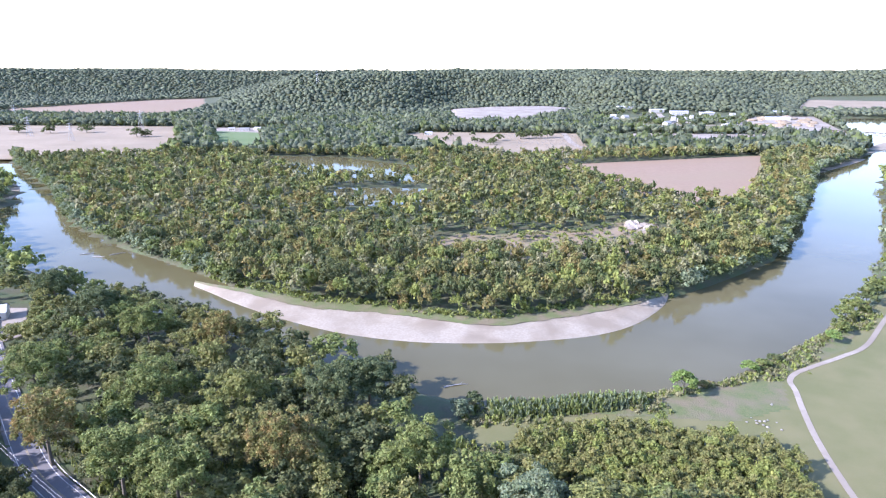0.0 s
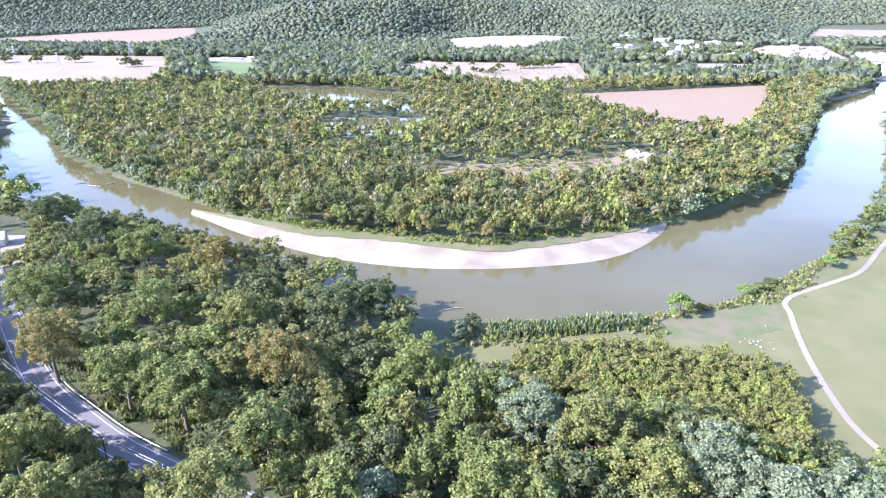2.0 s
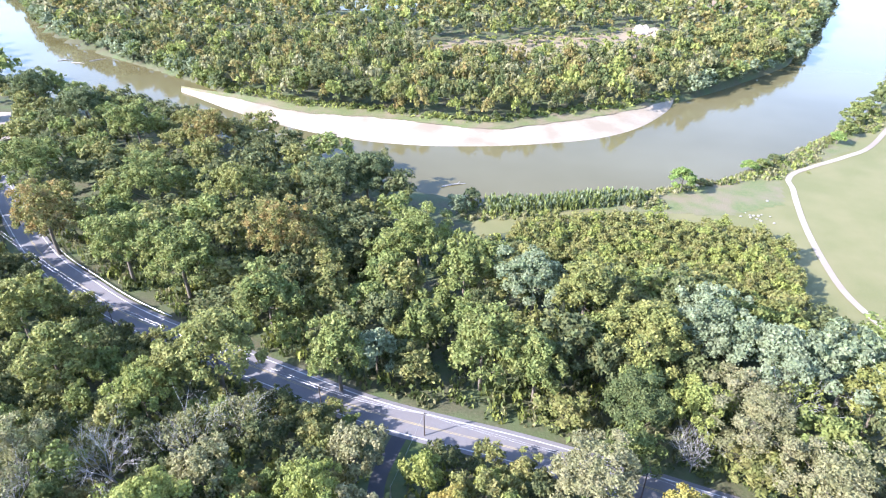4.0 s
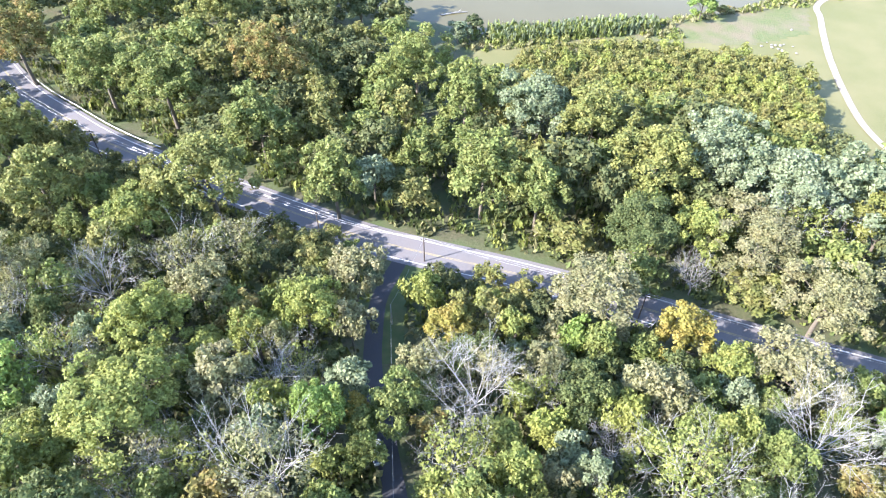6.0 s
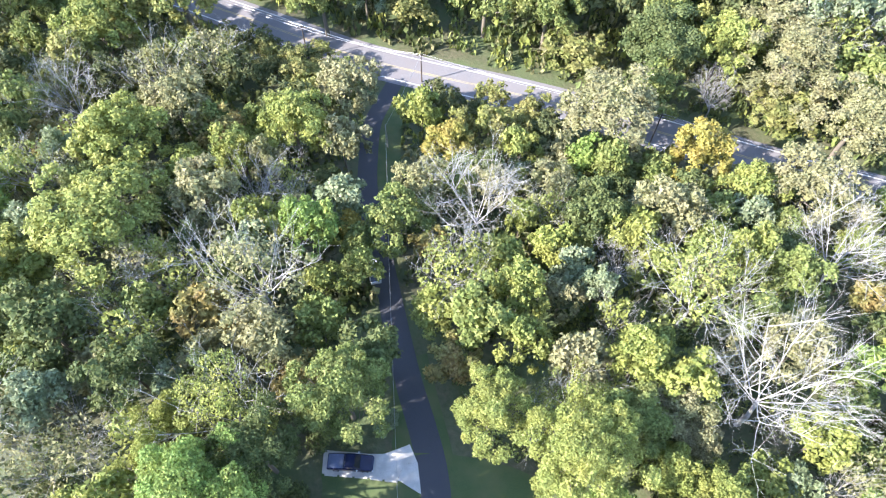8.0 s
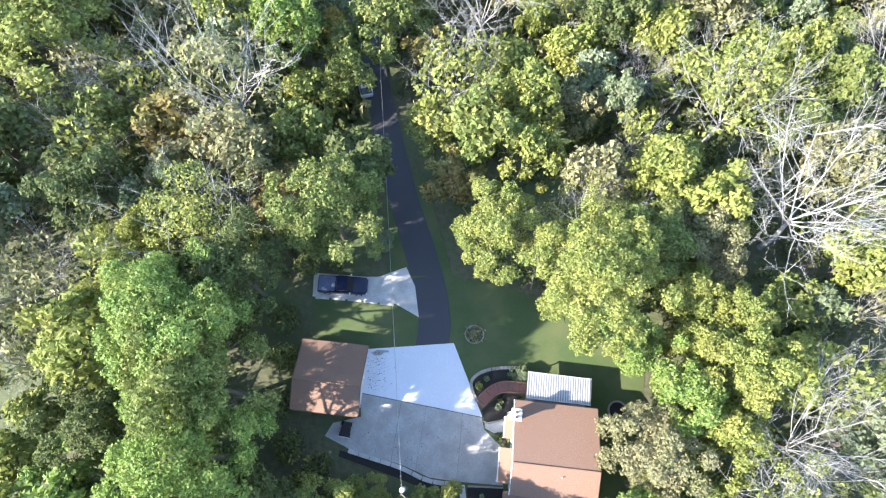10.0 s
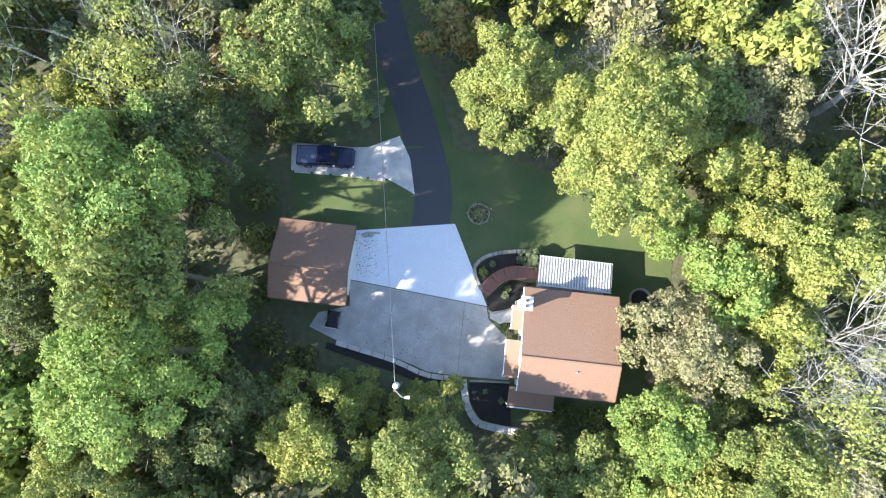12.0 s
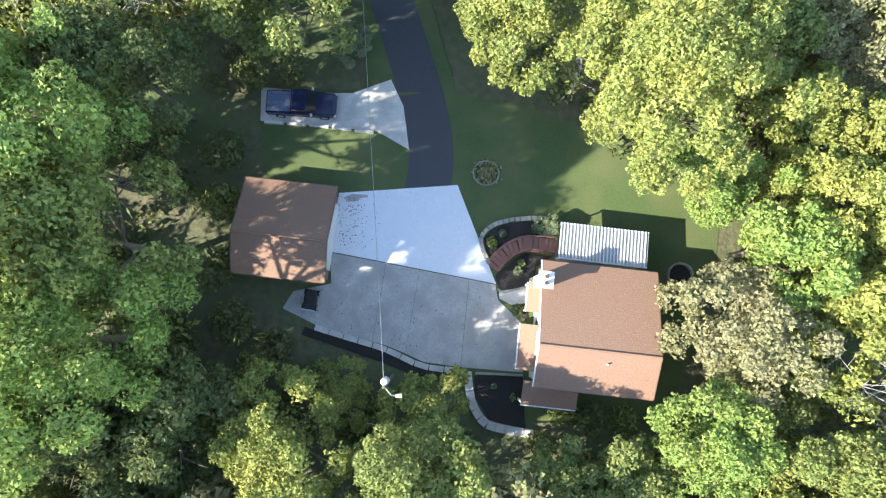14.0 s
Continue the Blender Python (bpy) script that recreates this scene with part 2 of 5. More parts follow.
def ground(x, y):
    """Height of the ground."""
    x, y = np.asarray(x, float), np.asarray(y, float)
    ry = road_y(x)
    s = np.clip((y - 17) / np.maximum(ry - 6 - 17, 10), 0, 1)
    z = -17 * (0.5 * s + 0.5 * smooth(s)) - 1.5 * smooth((y - ry - 5) / 18) + 0.12 * np.clip(-10 - y, 0, 60)
    r, u = np.hypot(x, y), x / np.maximum(y, 1)
    wave = np.sin(x * 0.0061 + 1) * np.cos(y * 0.0043) + 0.6 * np.sin(x * 0.013 + y * 0.009) + 0.4 * np.sin(x * 0.027 - y * 0.016 + 2)
    z = z + smooth((y - 1780 - 480 * smooth((u + 0.09) / 0.13) * (1 - smooth((u - 0.17) / 0.12))) / 620) * smooth((u + 0.38) / 0.2) * (1 - 0.3 * smooth((u - 0.18) / 0.2)) * (1 - smooth((u - 0.42) / 0.14)) * (102 + 11 * wave) * (y > 1500)
    z = np.maximum(z, np.where(r > 3200, FLAT + smooth((r - 3350) / 1050) * (118 + 6 * np.sin(x * 0.0022) + 3 * wave), -99))
    sd = away(CHANNEL, x, y, True) * np.where(inside(CHANNEL, x, y), -1, 1)
    k = smooth((4.5 - sd) / 9)
    return z * (1 - k) - 25.5 * k


# ---- building helpers ----
class Shape:
    """Collects rings and faces as arrays; becomes one mesh."""

    def __init__(self):
        self.v, self.f, self.m, self.n = [], [], [], 0

    def add(self, verts, faces, mat=0):
        verts, faces = np.asarray(verts, float).reshape(-1, 3), np.asarray(faces, int)
        self.v.append(verts)
        self.f.append(faces + self.n)
        self.m.append(np.full(len(faces), mat, int))
        self.n += len(verts)
        return self

    def box(self, x0, y0, z0, x1, y1, z1, mat=0):
        v = [(x, y, z) for z in (z0, z1) for y in (y0, y1) for x in (x0, x1)]
        return self.add(v, [(0, 2, 3, 1), (4, 5, 7, 6), (0, 1, 5, 4), (2, 6, 7, 3), (0, 4, 6, 2), (1, 3, 7, 5)], mat)

    def tube(self, pts, radii, sides=6, mat=0, cap=True):
        pts = np.asarray(pts, float)
        d = np.gradient(pts, axis=0)
        d /= np.linalg.norm(d, axis=1)[:, None] + 1e-9
        up = np.where(np.abs(d[:, 2:3]) > 0.9, (1.0, 0, 0), (0, 0, 1.0))
        a = np.cross(d, up)
        a /= np.linalg.norm(a, axis=1)[:, None] + 1e-9
        b = np.cross(d, a)
        th = np.arange(sides) * 2 * np.pi / sides
        ring = pts[:, None] + np.asarray(radii)[:, None, None] * (np.cos(th)[None, :, None] * a[:, None] + np.sin(th)[None, :, None] * b[:, None])
        n, idx = len(pts), np.arange(sides)
        q = [np.stack([i * sides + idx, i * sides + (idx + 1) % sides, (i + 1) * sides + (idx + 1) % sides, (i + 1) * sides + idx], 1) for i in range(n - 1)]
        self.add(ring.reshape(-1, 3), np.concatenate(q), mat)
        if cap and sides == 4:
            self.add(ring[-1], [(0, 1, 2, 3)], mat)
        elif cap:
            self.add([*ring[-1], pts[-1]], [(i, (i + 1) % sides, sides) for i in range(sides)], mat)
        return self

    def prism(self, poly, z0, z1, mat=0, top_only=False):
        """A polygon (x, y) raised from z0 to z1."""
        n = len(poly)
        if sum(x0 * y1 - x1 * y0 for (x0, y0), (x1, y1) in zip(poly, [*poly[1:], poly[0]])) < 0:
            poly = poly[::-1]
        self.v.append(np.array([(x, y, z) for z in (z0, z1) for x, y in poly], float))
        self.f.append([tuple(self.n + n + i for i in range(n))])
        if not top_only:
            self.f[-1] += [(self.n + i, self.n + (i + 1) % n, self.n + n + (i + 1) % n, self.n + n + i) for i in range(n)]
        self.m.append(np.full(len(self.f[-1]), mat, int))
        self.n += 2 * n
        return self

    def mesh(self, name, *mats):
        me = bpy.data.meshes.new(name)
        v = np.concatenate(self.v)
        counts, loops = [], []
        for f in self.f:
            if isinstance(f, np.ndarray):
                counts.append(np.full(len(f), f.shape[1]))
                loops.append(f.ravel())
            else:
                counts.append([len(t) for t in f])
                loops.append(np.concatenate([np.array(t) for t in f]))
        counts, loops = np.concatenate(counts), np.concatenate(loops)
        me.vertices.add(len(v))
        me.vertices.foreach_set("co", v.astype(np.float32).ravel())
        me.loops.add(len(loops))
        me.loops.foreach_set("vertex_index", loops.astype(np.int32))
        me.polygons.add(len(counts))
        me.polygons.foreach_set("loop_start", np.concatenate([[0], np.cumsum(counts)[:-1]]).astype(np.int32))
        me.polygons.foreach_set("material_index", np.concatenate(self.m).astype(np.int32))
        for m in mats:
            me.materials.append(m)
        me.update(calc_edges=True)
        if name not in ("ground", "trunk", "beach", "shaft", "log", "road", "driveway", "wheel", "hill_woods", "far_woods", "valley_woods"):
            me.shade_flat()
        me.validate()
        return me


def thing(name, label, category, m=None, group="", kind=""):
    ob = tagged(new(name), label, category, group, kind)
    ob.empty_display_size = 0.3
    if m:
        ob.matrix_basis = m
    return ob


def part(name, shape, mat, parent, label=""):
    """One mesh object under a thing or part."""
    data = shape if isinstance(shape, bpy.types.Mesh) else shape.mesh(name, mat)
    ob = new(name, data)
    ob.parent = parent
    return tagged(ob, label)


def solo(name, shape, mats, label, category, kind="", group=""):
    mats = mats if isinstance(mats, (list, tuple)) else [mats]
    return tagged(new(name, shape.mesh(name, *mats)), label, category, group, kind)


def strip(line, left, right, lift, edge=0.0, step=2.0):
    """A band along a line, from left to right of it, draped over the ground."""
    p = np.array(bent(line, step))
    d = np.gradient(p, axis=0)
    d /= np.linalg.norm(d, axis=1)[:, None]
    nrm = np.stack([-d[:, 1], d[:, 0]], 1)
    mid = ground(p[:, 0], p[:, 1])
    rows = []
    offs = np.linspace(left, right, 5)
    for o in offs:
        q = p + nrm * o
        rows.append(np.column_stack([q, np.maximum(mid, ground(q[:, 0], q[:, 1])) * 0.5 + mid * 0.5 + lift]))
    v = np.stack(rows, 1)
    n, k = v.shape[:2]
    s = Shape()
    i, j = np.meshgrid(np.arange(n - 1), np.arange(k - 1), indexing="ij")
    a = (i * k + j).ravel()
    s.add(v.reshape(-1, 3), np.stack([a, a + 1, a + k + 1, a + k], 1)[:, ::-1])
    return s


def drape(poly, lift, step):
    """A sheet laid over the ground inside a polygon."""
    q = np.array(poly, float)
    xs, ys = np.arange(q[:, 0].min(), q[:, 0].max() + step, step), np.arange(q[:, 1].min(), q[:, 1].max() + step, step)
    x, y = np.meshgrid(xs, ys)
    i, j = np.meshgrid(np.arange(len(ys) - 1), np.arange(len(xs) - 1), indexing="ij")
    a = (i * len(xs) + j).ravel()
    a = a[inside(poly, x[:-1, :-1] + step / 2, y[:-1, :-1] + step / 2).ravel()]
    return Shape().add(np.column_stack([x.ravel(), y.ravel(), ground(x, y).ravel() + lift]), np.stack([a, a + 1, a + len(xs) + 1, a + len(xs)], 1))


# ---- ground, water, fields ----
def spread(stops):
    """Grid lines: (start, end, step) runs joined."""
    return np.unique(np.concatenate([np.arange(a, b, s) for a, b, s in stops] + [[stops[-1][1]]]))


gx = spread([(-4700, -1500, 110), (-1500, -420, 30), (-420, -60, 7), (-60, 60, 2), (60, 420, 7), (420, 1500, 30), (1500, 4700, 110)])
gy = spread([(-400, -60, 25), (-60, 130, 2), (130, 460, 5), (460, 1300, 18), (1300, 4800, 55)])
X, Y = np.meshgrid(gx, gy)
Z = ground(X, Y)
i, j = np.meshgrid(np.arange(len(gy) - 1), np.arange(len(gx) - 1), indexing="ij")
a = (i * len(gx) + j).ravel()
g = Shape().add(np.column_stack([X.ravel(), Y.ravel(), Z.ravel()]), np.stack([a, a + 1, a + len(gx) + 1, a + len(gx)], 1))
solo("ground", g, forest_floor, "dark leaf-littered ground of a wooded river valley", "ground", "structure")
w = Shape().add([(-2600, 150, WATER), (2000, 150, WATER), (2000, 2100, WATER), (-2600, 2100, WATER)], [(0, 1, 2, 3)])
solo("water", w, water_mat, "wide calm olive-brown river reflecting the bright sky", "river", "structure")

FIELD_BROWN = [(150, 874), (198, 880), (499, 968), (380, 740), (330, 655), (290, 605), (235, 600), (200, 700)]
FIELD_LEFT = [(-1075, 1529), (-637, 1497), (-470, 1120), (-440, 950), (-670, 930), (-1150, 1290)]
FIELD_FAR = [(-1500, 2245), (-1306, 2900), (-1075, 3150), (-850, 2400), (-770, 1800), (-1000, 1800), (-1500, 2000)]
FIELD_GREEN = [(-504, 1381), (-391, 1342), (-300, 1060), (-370, 1010)]
QUARRY = [(21, 2102), (171, 2241), (369, 2300), (456, 2169), (210, 1600), (30, 1540)]
GRAVEL_YARD = [(745, 1613), (900, 1823), (1068, 1823), (790, 1180), (690, 1290)]
CEMETERY = [(-95, 1261), (-54, 1359), (280, 1320), (235, 960), (95, 940), (0, 1040)]
YARD_NORTH = [(290, 1110), (640, 1140), (660, 1300), (420, 1330), (290, 1290)]
PALE_FIELDS = [(430, 1400), (690, 1330), (880, 1900), (420, 1900)]
POND = [(-289, 966), (-160, 953), (-50, 865), (-15, 720), (-64, 745), (-179, 775)]
SLOUGH = [(-125, 610), (-75, 592), (-14, 605), (-9, 684), (-118, 692)]
GLADE = [(-24, 450), (-4, 462), (12, 486), (40, 480), (78, 498), (112, 492), (150, 525), (185, 520), (172, 470), (150, 445), (120, 418), (96, 424), (60, 412), (36, 428), (0, 410)]
FIELD_EAST = [(1180, 2120), (1500, 2080), (2150, 2950), (1750, 3050)]
HAMLET = [(-540, 1385), (-400, 1345), (-340, 1400), (-350, 1450), (-540, 1470)]
TRACKS = [([(430, 1420), (560, 1500), (760, 1560), (830, 1700)], 9), ([(300, 1240), (520, 1280), (700, 1300)], 7), ([(560, 1480), (600, 1680), (640, 1880)], 8), ([(255, 1330), (235, 1120), (250, 965)], 6)]
bright_grass = surface("bright_mown_grass", (0.105, 0.165, 0.050), (0.135, 0.195, 0.060), 0.5, 0.03, (0.150, 0.195, 0.070), bump=0.3, dist=0.05)
for name, poly, mat, z, label in (
        ("field", FIELD_BROWN, soil, 0.35, "bare brown ploughed field between woods"),
        ("field", FIELD_LEFT, stubble, 0.4, "pale tan harvested field by the river"),
        ("field", FIELD_FAR, soil, 0.5, "far reddish-brown ploughed field"),
        ("field", FIELD_EAST, stubble, 0.4, "far pale tan open plain"),
        ("yard", HAMLET, gravel, 0.3, "pale yards between far white houses"),
        ("field", FIELD_GREEN, bright_grass, 0.4, "bright green mown field by houses"),
        ("field", CEMETERY, stubble, 0.4, "dry pale grass of a burial ground"),
        ("gravel_yard", GRAVEL_YARD, gravel, 0.6, "pale gravel yard of a works"),
        ("gravel_yard", YARD_NORTH, gravel, 0.5, "pale gravel road and yard"),
        ("field", PALE_FIELDS, meadow_grass, 0.4, "light green and tan open ground"),
        ("field", GLADE, dry_grass, 0.25, "rough grassy glade among the trees")):
    s = Shape().prism(poly, FLAT - 1, FLAT + z)
    solo(name, s, mat, label, "field", "structure")
for line, half in TRACKS:
    solo("track", strip(line, -half, half, 0.75, step=20.0), gravel, "wide pale gravel track between works and fields", "track", "structure")
solo("pond", Shape().prism(POND, FLAT - 1, FLAT + 0.3), water_mat, "still dark backwater pond among trees", "pond", "structure")
solo("pond", Shape().prism(SLOUGH, FLAT - 1, FLAT + 0.3), water_mat, "narrow still slough among trees", "pond", "structure")


def mound(poly, height, lean, mat, name, label):
    """A flat-topped heap with sloping sides over a polygon."""
    p = np.array(poly, float)
    c = p.mean(0)
    s = Shape()
    rings = []
    for k, z in ((1.0, FLAT - 0.5), (0.93, FLAT + height * 0.75), (0.8, FLAT + height), (0.35, FLAT + height * 1.15)):
        q = c + (p - c) * k
        rings.append(np.column_stack([q + np.sin(q[:, ::-1] * 0.37) * lean, np.full(len(q), z)]))
    n = len(p)
    for r0, r1 in zip(rings, rings[1:]):
        s.add([*r0, *r1], [(i, (i + 1) % n, n + (i + 1) % n, n + i) for i in range(n)])
    s.f.append([tuple(range(s.n - n, s.n))])
    s.m.append(np.zeros(1, int))
    return solo(name, s, mat, label, "earth heap", "structure")


mound(QUARRY, 9, 6, gravel, "quarry_heap", "long pale quarried earth bank below a hill")
PILE = [(148, 488), (152, 512), (162, 524), (176, 520), (178, 505), (164, 490)]

# beach on the inside of the bend
outer = [(-157, 369), (-143, 357), (-119, 336), (-87, 313), (-53, 294), (-18, 284), (16, 282), (50, 285), (80, 292), (104, 307), (126, 332), (133, 345)]
inner = [(-156.5, 370), (-141, 362), (-122, 354), (-79, 335), (-43, 329), (-7, 314), (26, 306), (54, 318), (100, 330), (118, 339), (128, 345), (134, 347)]


def along(line, n):
    p = np.array(bent(line, 2.0))
    s = np.concatenate([[0], np.cumsum(np.hypot(*np.diff(p, axis=0).T))])
    t = np.linspace(0, s[-1], n)
    return np.column_stack([np.interp(t, s, p[:, 0]), np.interp(t, s, p[:, 1])])


o, n_ = along(outer, 140), along(inner, 140)
rows = []
for k in np.linspace(-0.06, 1.08, 12):
    q = o + (n_ - o) * k
    wob = 0.18 * np.sin(q[:, 0] * 0.31 + q[:, 1] * 0.2) * np.cos(q[:, 1] * 0.27)
    rows.append(np.column_stack([q, WATER - 0.12 + 2.6 * max(k, -0.2) ** 1 * (1 if k > 0 else 6) + wob * (0.15 < k)]))
v = np.stack(rows, 1)
i, j = np.meshgrid(np.arange(139), np.arange(11), indexing="ij")
a = (i * 12 + j).ravel()
solo("beach", Shape().add(v.reshape(-1, 3), np.stack([a, a + 12, a + 13, a + 1], 1)), sand, "long curved pale sand and gravel bar at the water's edge", "beach", "structure")
# grass creeping down onto the bar, with a ragged lower edge
rag = 0.78 + 0.06 * np.sin(np.arange(140) * 0.11) + 0.02 * np.sin(np.arange(140) * 0.67 + 1) + np.random.default_rng(3).uniform(-0.02, 0.02, 140)
rows = []
for k in np.linspace(0, 1, 5):
    kk = (rag + (1.12 - rag) * k)[:, None]
    rows.append(np.column_stack([o + (n_ - o) * kk, WATER - 0.02 + 2.6 * kk[:, 0] + 0.06 * k + 0.18]))
v = np.stack(rows, 1)
i, j = np.meshgrid(np.arange(139), np.arange(4), indexing="ij")
a = (i * 5 + j).ravel()
solo("bank_grass", Shape().add(v.reshape(-1, 3), np.stack([a, a + 5, a + 6, a + 1], 1)), wild_grass, "rough green and straw grass above a sand bar", "grass", "structure")
bar = [(-640, 850), (-553, 775), (-492, 712), (-458, 650), (-452, 612), (-480, 606), (-560, 690), (-660, 800)]
solo("sand_bar", Shape().prism(bent([*bar, bar[0]], 12)[:-1], WATER - 1, WATER + 0.35), sand, "flat pale sand bar beside the river", "beach", "structure")
bar = [(478, 792), (500, 818), (545, 858), (600, 905), (650, 955), (630, 958), (560, 890), (490, 822)]
solo("sand_bar", Shape().prism(bent([*bar, bar[0]], 12)[:-1], WATER - 1, WATER + 0.5), sand, "flat pale gravel bar upstream", "beach", "structure")
bar = [(690, 1010), (770, 1080), (900, 1180), (860, 1200), (740, 1090)]
solo("sand_bar", Shape().prism(bent([*bar, bar[0]], 12)[:-1], WATER - 1, WATER + 0.5), sand, "flat pale gravel bar by the bridge", "beach", "structure")
shoal = [(-20, 236), (-8, 246), (8, 243), (22, 232), (30, 222), (0, 222)]
solo("sand_bar", Shape().prism(bent([*shoal, shoal[0]], 3)[:-1], WATER - 1, WATER - 0.03), surface("wet_mud", (0.2, 0.17, 0.12), (0.26, 0.22, 0.16), 0.8, 0.1, (0.16, 0.14, 0.1), rough=0.35), "low wet mud shoal in the river", "mud bank", "structure")

# meadow with its footpath on the near bank
PATH = [(280, 352), (232, 303), (203, 273), (184, 261), (165, 251), (153, 244), (147, 237), (145, 229), (140, 215), (134, 196), (129, 175), (126, 155), (128, 138), (134, 118), (142, 100)]
LAWN = [(10, 190), (12, 203), (31, 206), (68, 213), (95, 219), (120, 230), (150, 249), (185, 272), (215, 296), (300, 385), (420, 380), (420, 90), (150, 90), (122, 120), (112, 150), (118, 172), (110, 190), (80, 196), (40, 198)]
WILD = [(12, 203), (31, 206), (60, 211), (84, 208), (110, 206), (135, 215), (141, 229), (146, 242), (166, 255), (190, 268), (215, 296), (214, 301), (163, 265), (122, 236), (93, 227), (73, 222), (39, 214), (15, 214)]
solo("lawn", Shape().prism(LAWN, FLAT - 1, FLAT + 0.06), meadow_grass, "wide smooth mown green meadow by the river", "grass", "structure")
solo("rough_grass", drape(WILD, 0.12, 1.6), wild_grass, "unmown weedy green and straw-coloured bank", "grass", "structure")
solo("footpath", strip(PATH, -1.15, 1.15, 0.2), gravel, "narrow pale gravel footpath curving through grass", "path", "structure")

# road with edge lines
road = solo("road", strip(ROAD, -4.9, 4.9, 0.14), asphalt_old, "two-lane grey worn asphalt road with white edge lines", "road", "structure")
for off in (-3.7, 3.7):
    solo("road_line", strip(ROAD, off - 0.11, off + 0.11, 0.165), paint_white, "white painted edge line on the road", "road marking", "structure")
yellow_paint = surface("yellow_road_paint", (0.42, 0.33, 0.13), (0.5, 0.4, 0.18), 3, 0.3, (0.33, 0.28, 0.18), bump=0.0)
for off in (-0.17, 0.17):
    solo("road_line", strip(ROAD, off - 0.06, off + 0.06, 0.165), yellow_paint, "worn yellow centre line on the road", "road marking", "structure")

# drive from the road up to the house
DRIVE = [(-8.6, 101), (-11, 94), (-13.3, 85), (-13.4, 75), (-12.6, 64), (-10, 52), (-7.8, 42), (-6, 34), (-4.3, 27), (-2.5, 21), (-1.2, 16), (-0.7, 12), (-1.1, 9.5)]
solo("driveway", strip(DRIVE, -1.75, 1.75, 0.1, step=1.0), asphalt_new, "smooth dark new asphalt drive climbing through trees", "driveway", "structure")
solo("verge", strip([(-5.5, 99), (-8.0, 92), (-9.6, 84), (-9.8, 75), (-9.2, 66)], -2.6, 2.4, 0.07, step=1.0), lawn_grass, "mown green grass verge beside the drive", "grass", "structure")
YARD = [(-8, 4), (-8.2, 9.6), (-13.4, 10.2), (-14, 14), (-14, 17), (-7.5, 17.5), (0, 17.5), (8, 16), (14, 13), (21, 9), (21, 3), (18.5, -4), (16, -7.5), (8, -8), (3, -7), (1, -3.5), (-4, -1)]
solo("verge", strip([(-4.9, 30.5), (-3.4, 24), (-1.9, 18), (-1.6, 16.5)], -9.5, 3.0, 0.06, step=1.0), lawn_grass, "mown green grass verge beside the drive", "grass", "structure")
s = Shape().prism(bent([*YARD, YARD[0]], 1.0)[:-1], -1, 0.035)
solo("yard_grass", s, lawn_grass, "shaded mown lawn round a house", "grass", "structure")

# ---- trees ----
TREE_H, TREE_R = 14.0, 5.0
ICO_V = np.array([(0, 0, 1)] + [(0.894 * math.cos(k * 1.2566), 0.894 * math.sin(k * 1.2566), 0.447) for k in range(5)]
                 + [(0.894 * math.cos(k * 1.2566 + 0.628), 0.894 * math.sin(k * 1.2566 + 0.628), -0.447) for k in range(5)] + [(0, 0, -1)])
ICO_F = np.array([(0, k + 1, (k + 1) % 5 + 1) for k in range(5)] + [(k + 1, k + 6, (k + 1) % 5 + 1) for k in range(5)]
                 + [((k + 1) % 5 + 1, k + 6, (k + 1) % 5 + 6) for k in range(5)] + [(11, (k + 1) % 5 + 6, k + 6) for k in range(5)])


def unit(rng, n):
    v = rng.normal(size=(n, 3))
    return v / np.linalg.norm(v, axis=1)[:, None]


def leaf_cards(rng, centres, normals, size, corners=4):
    """Small pointed leaf sprays facing about along the normals; three corners far off, four with a fold close by."""
    n = len(centres)
    d = 0.7 * normals + 0.85 * unit(rng, n) + (0, 0, 0.3)
    d /= np.linalg.norm(d, axis=1)[:, None]
    a = np.cross(d, unit(rng, n))
    a /= np.linalg.norm(a, axis=1)[:, None] + 1e-9
    b = np.cross(d, a)
    s = size * rng.uniform(0.6, 1.35, (n, 1))
    if corners == 3:
        return np.stack([centres - a * s, centres + b * s * 1.1, centres + a * s * 0.9 - b * s * 0.35], 1).reshape(-1, 3), np.arange(3 * n).reshape(-1, 3)
    v = np.stack([centres - a * s, centres + b * s * 0.62 + d * s * 0.18, centres + a * s, centres - b * s * 0.62 + d * s * 0.18], 1)
    return v.reshape(-1, 3), np.arange(4 * n).reshape(-1, 4)


def crown_lobes(rng, lobes, size):
    """Centres and radii of the clumps that make up a crown, in the standard tree's size."""
    d = unit(rng, lobes * 4)
    d = d[d[:, 2] > -0.5]
    keep = []
    gap = 1.55 / math.sqrt(lobes)
    for q in d:
        if all(np.linalg.norm(q - w) > gap for w in keep):
            keep.append(q)
        if len(keep) == lobes:
            break
    d = np.array(keep)
    lean_ = rng.normal(size=3)
    swell = 1 + 0.22 * np.sin(d @ lean_ * 2.1 + 1)[:, None]
    c = d * rng.uniform(0.54, 0.92, (len(d), 1)) * swell * (TREE_R, TREE_R, TREE_H * 0.36) + (0, 0, TREE_H * 0.6)
    r = rng.uniform(0.72, 1.3, len(d)) * TREE_R * size
    c = np.vstack([c, [(0, 0, TREE_H * 0.6)], [(0, 0, TREE_H * 0.78)]])
    return c, np.append(r, [TREE_R * 0.46, TREE_R * 0.36])


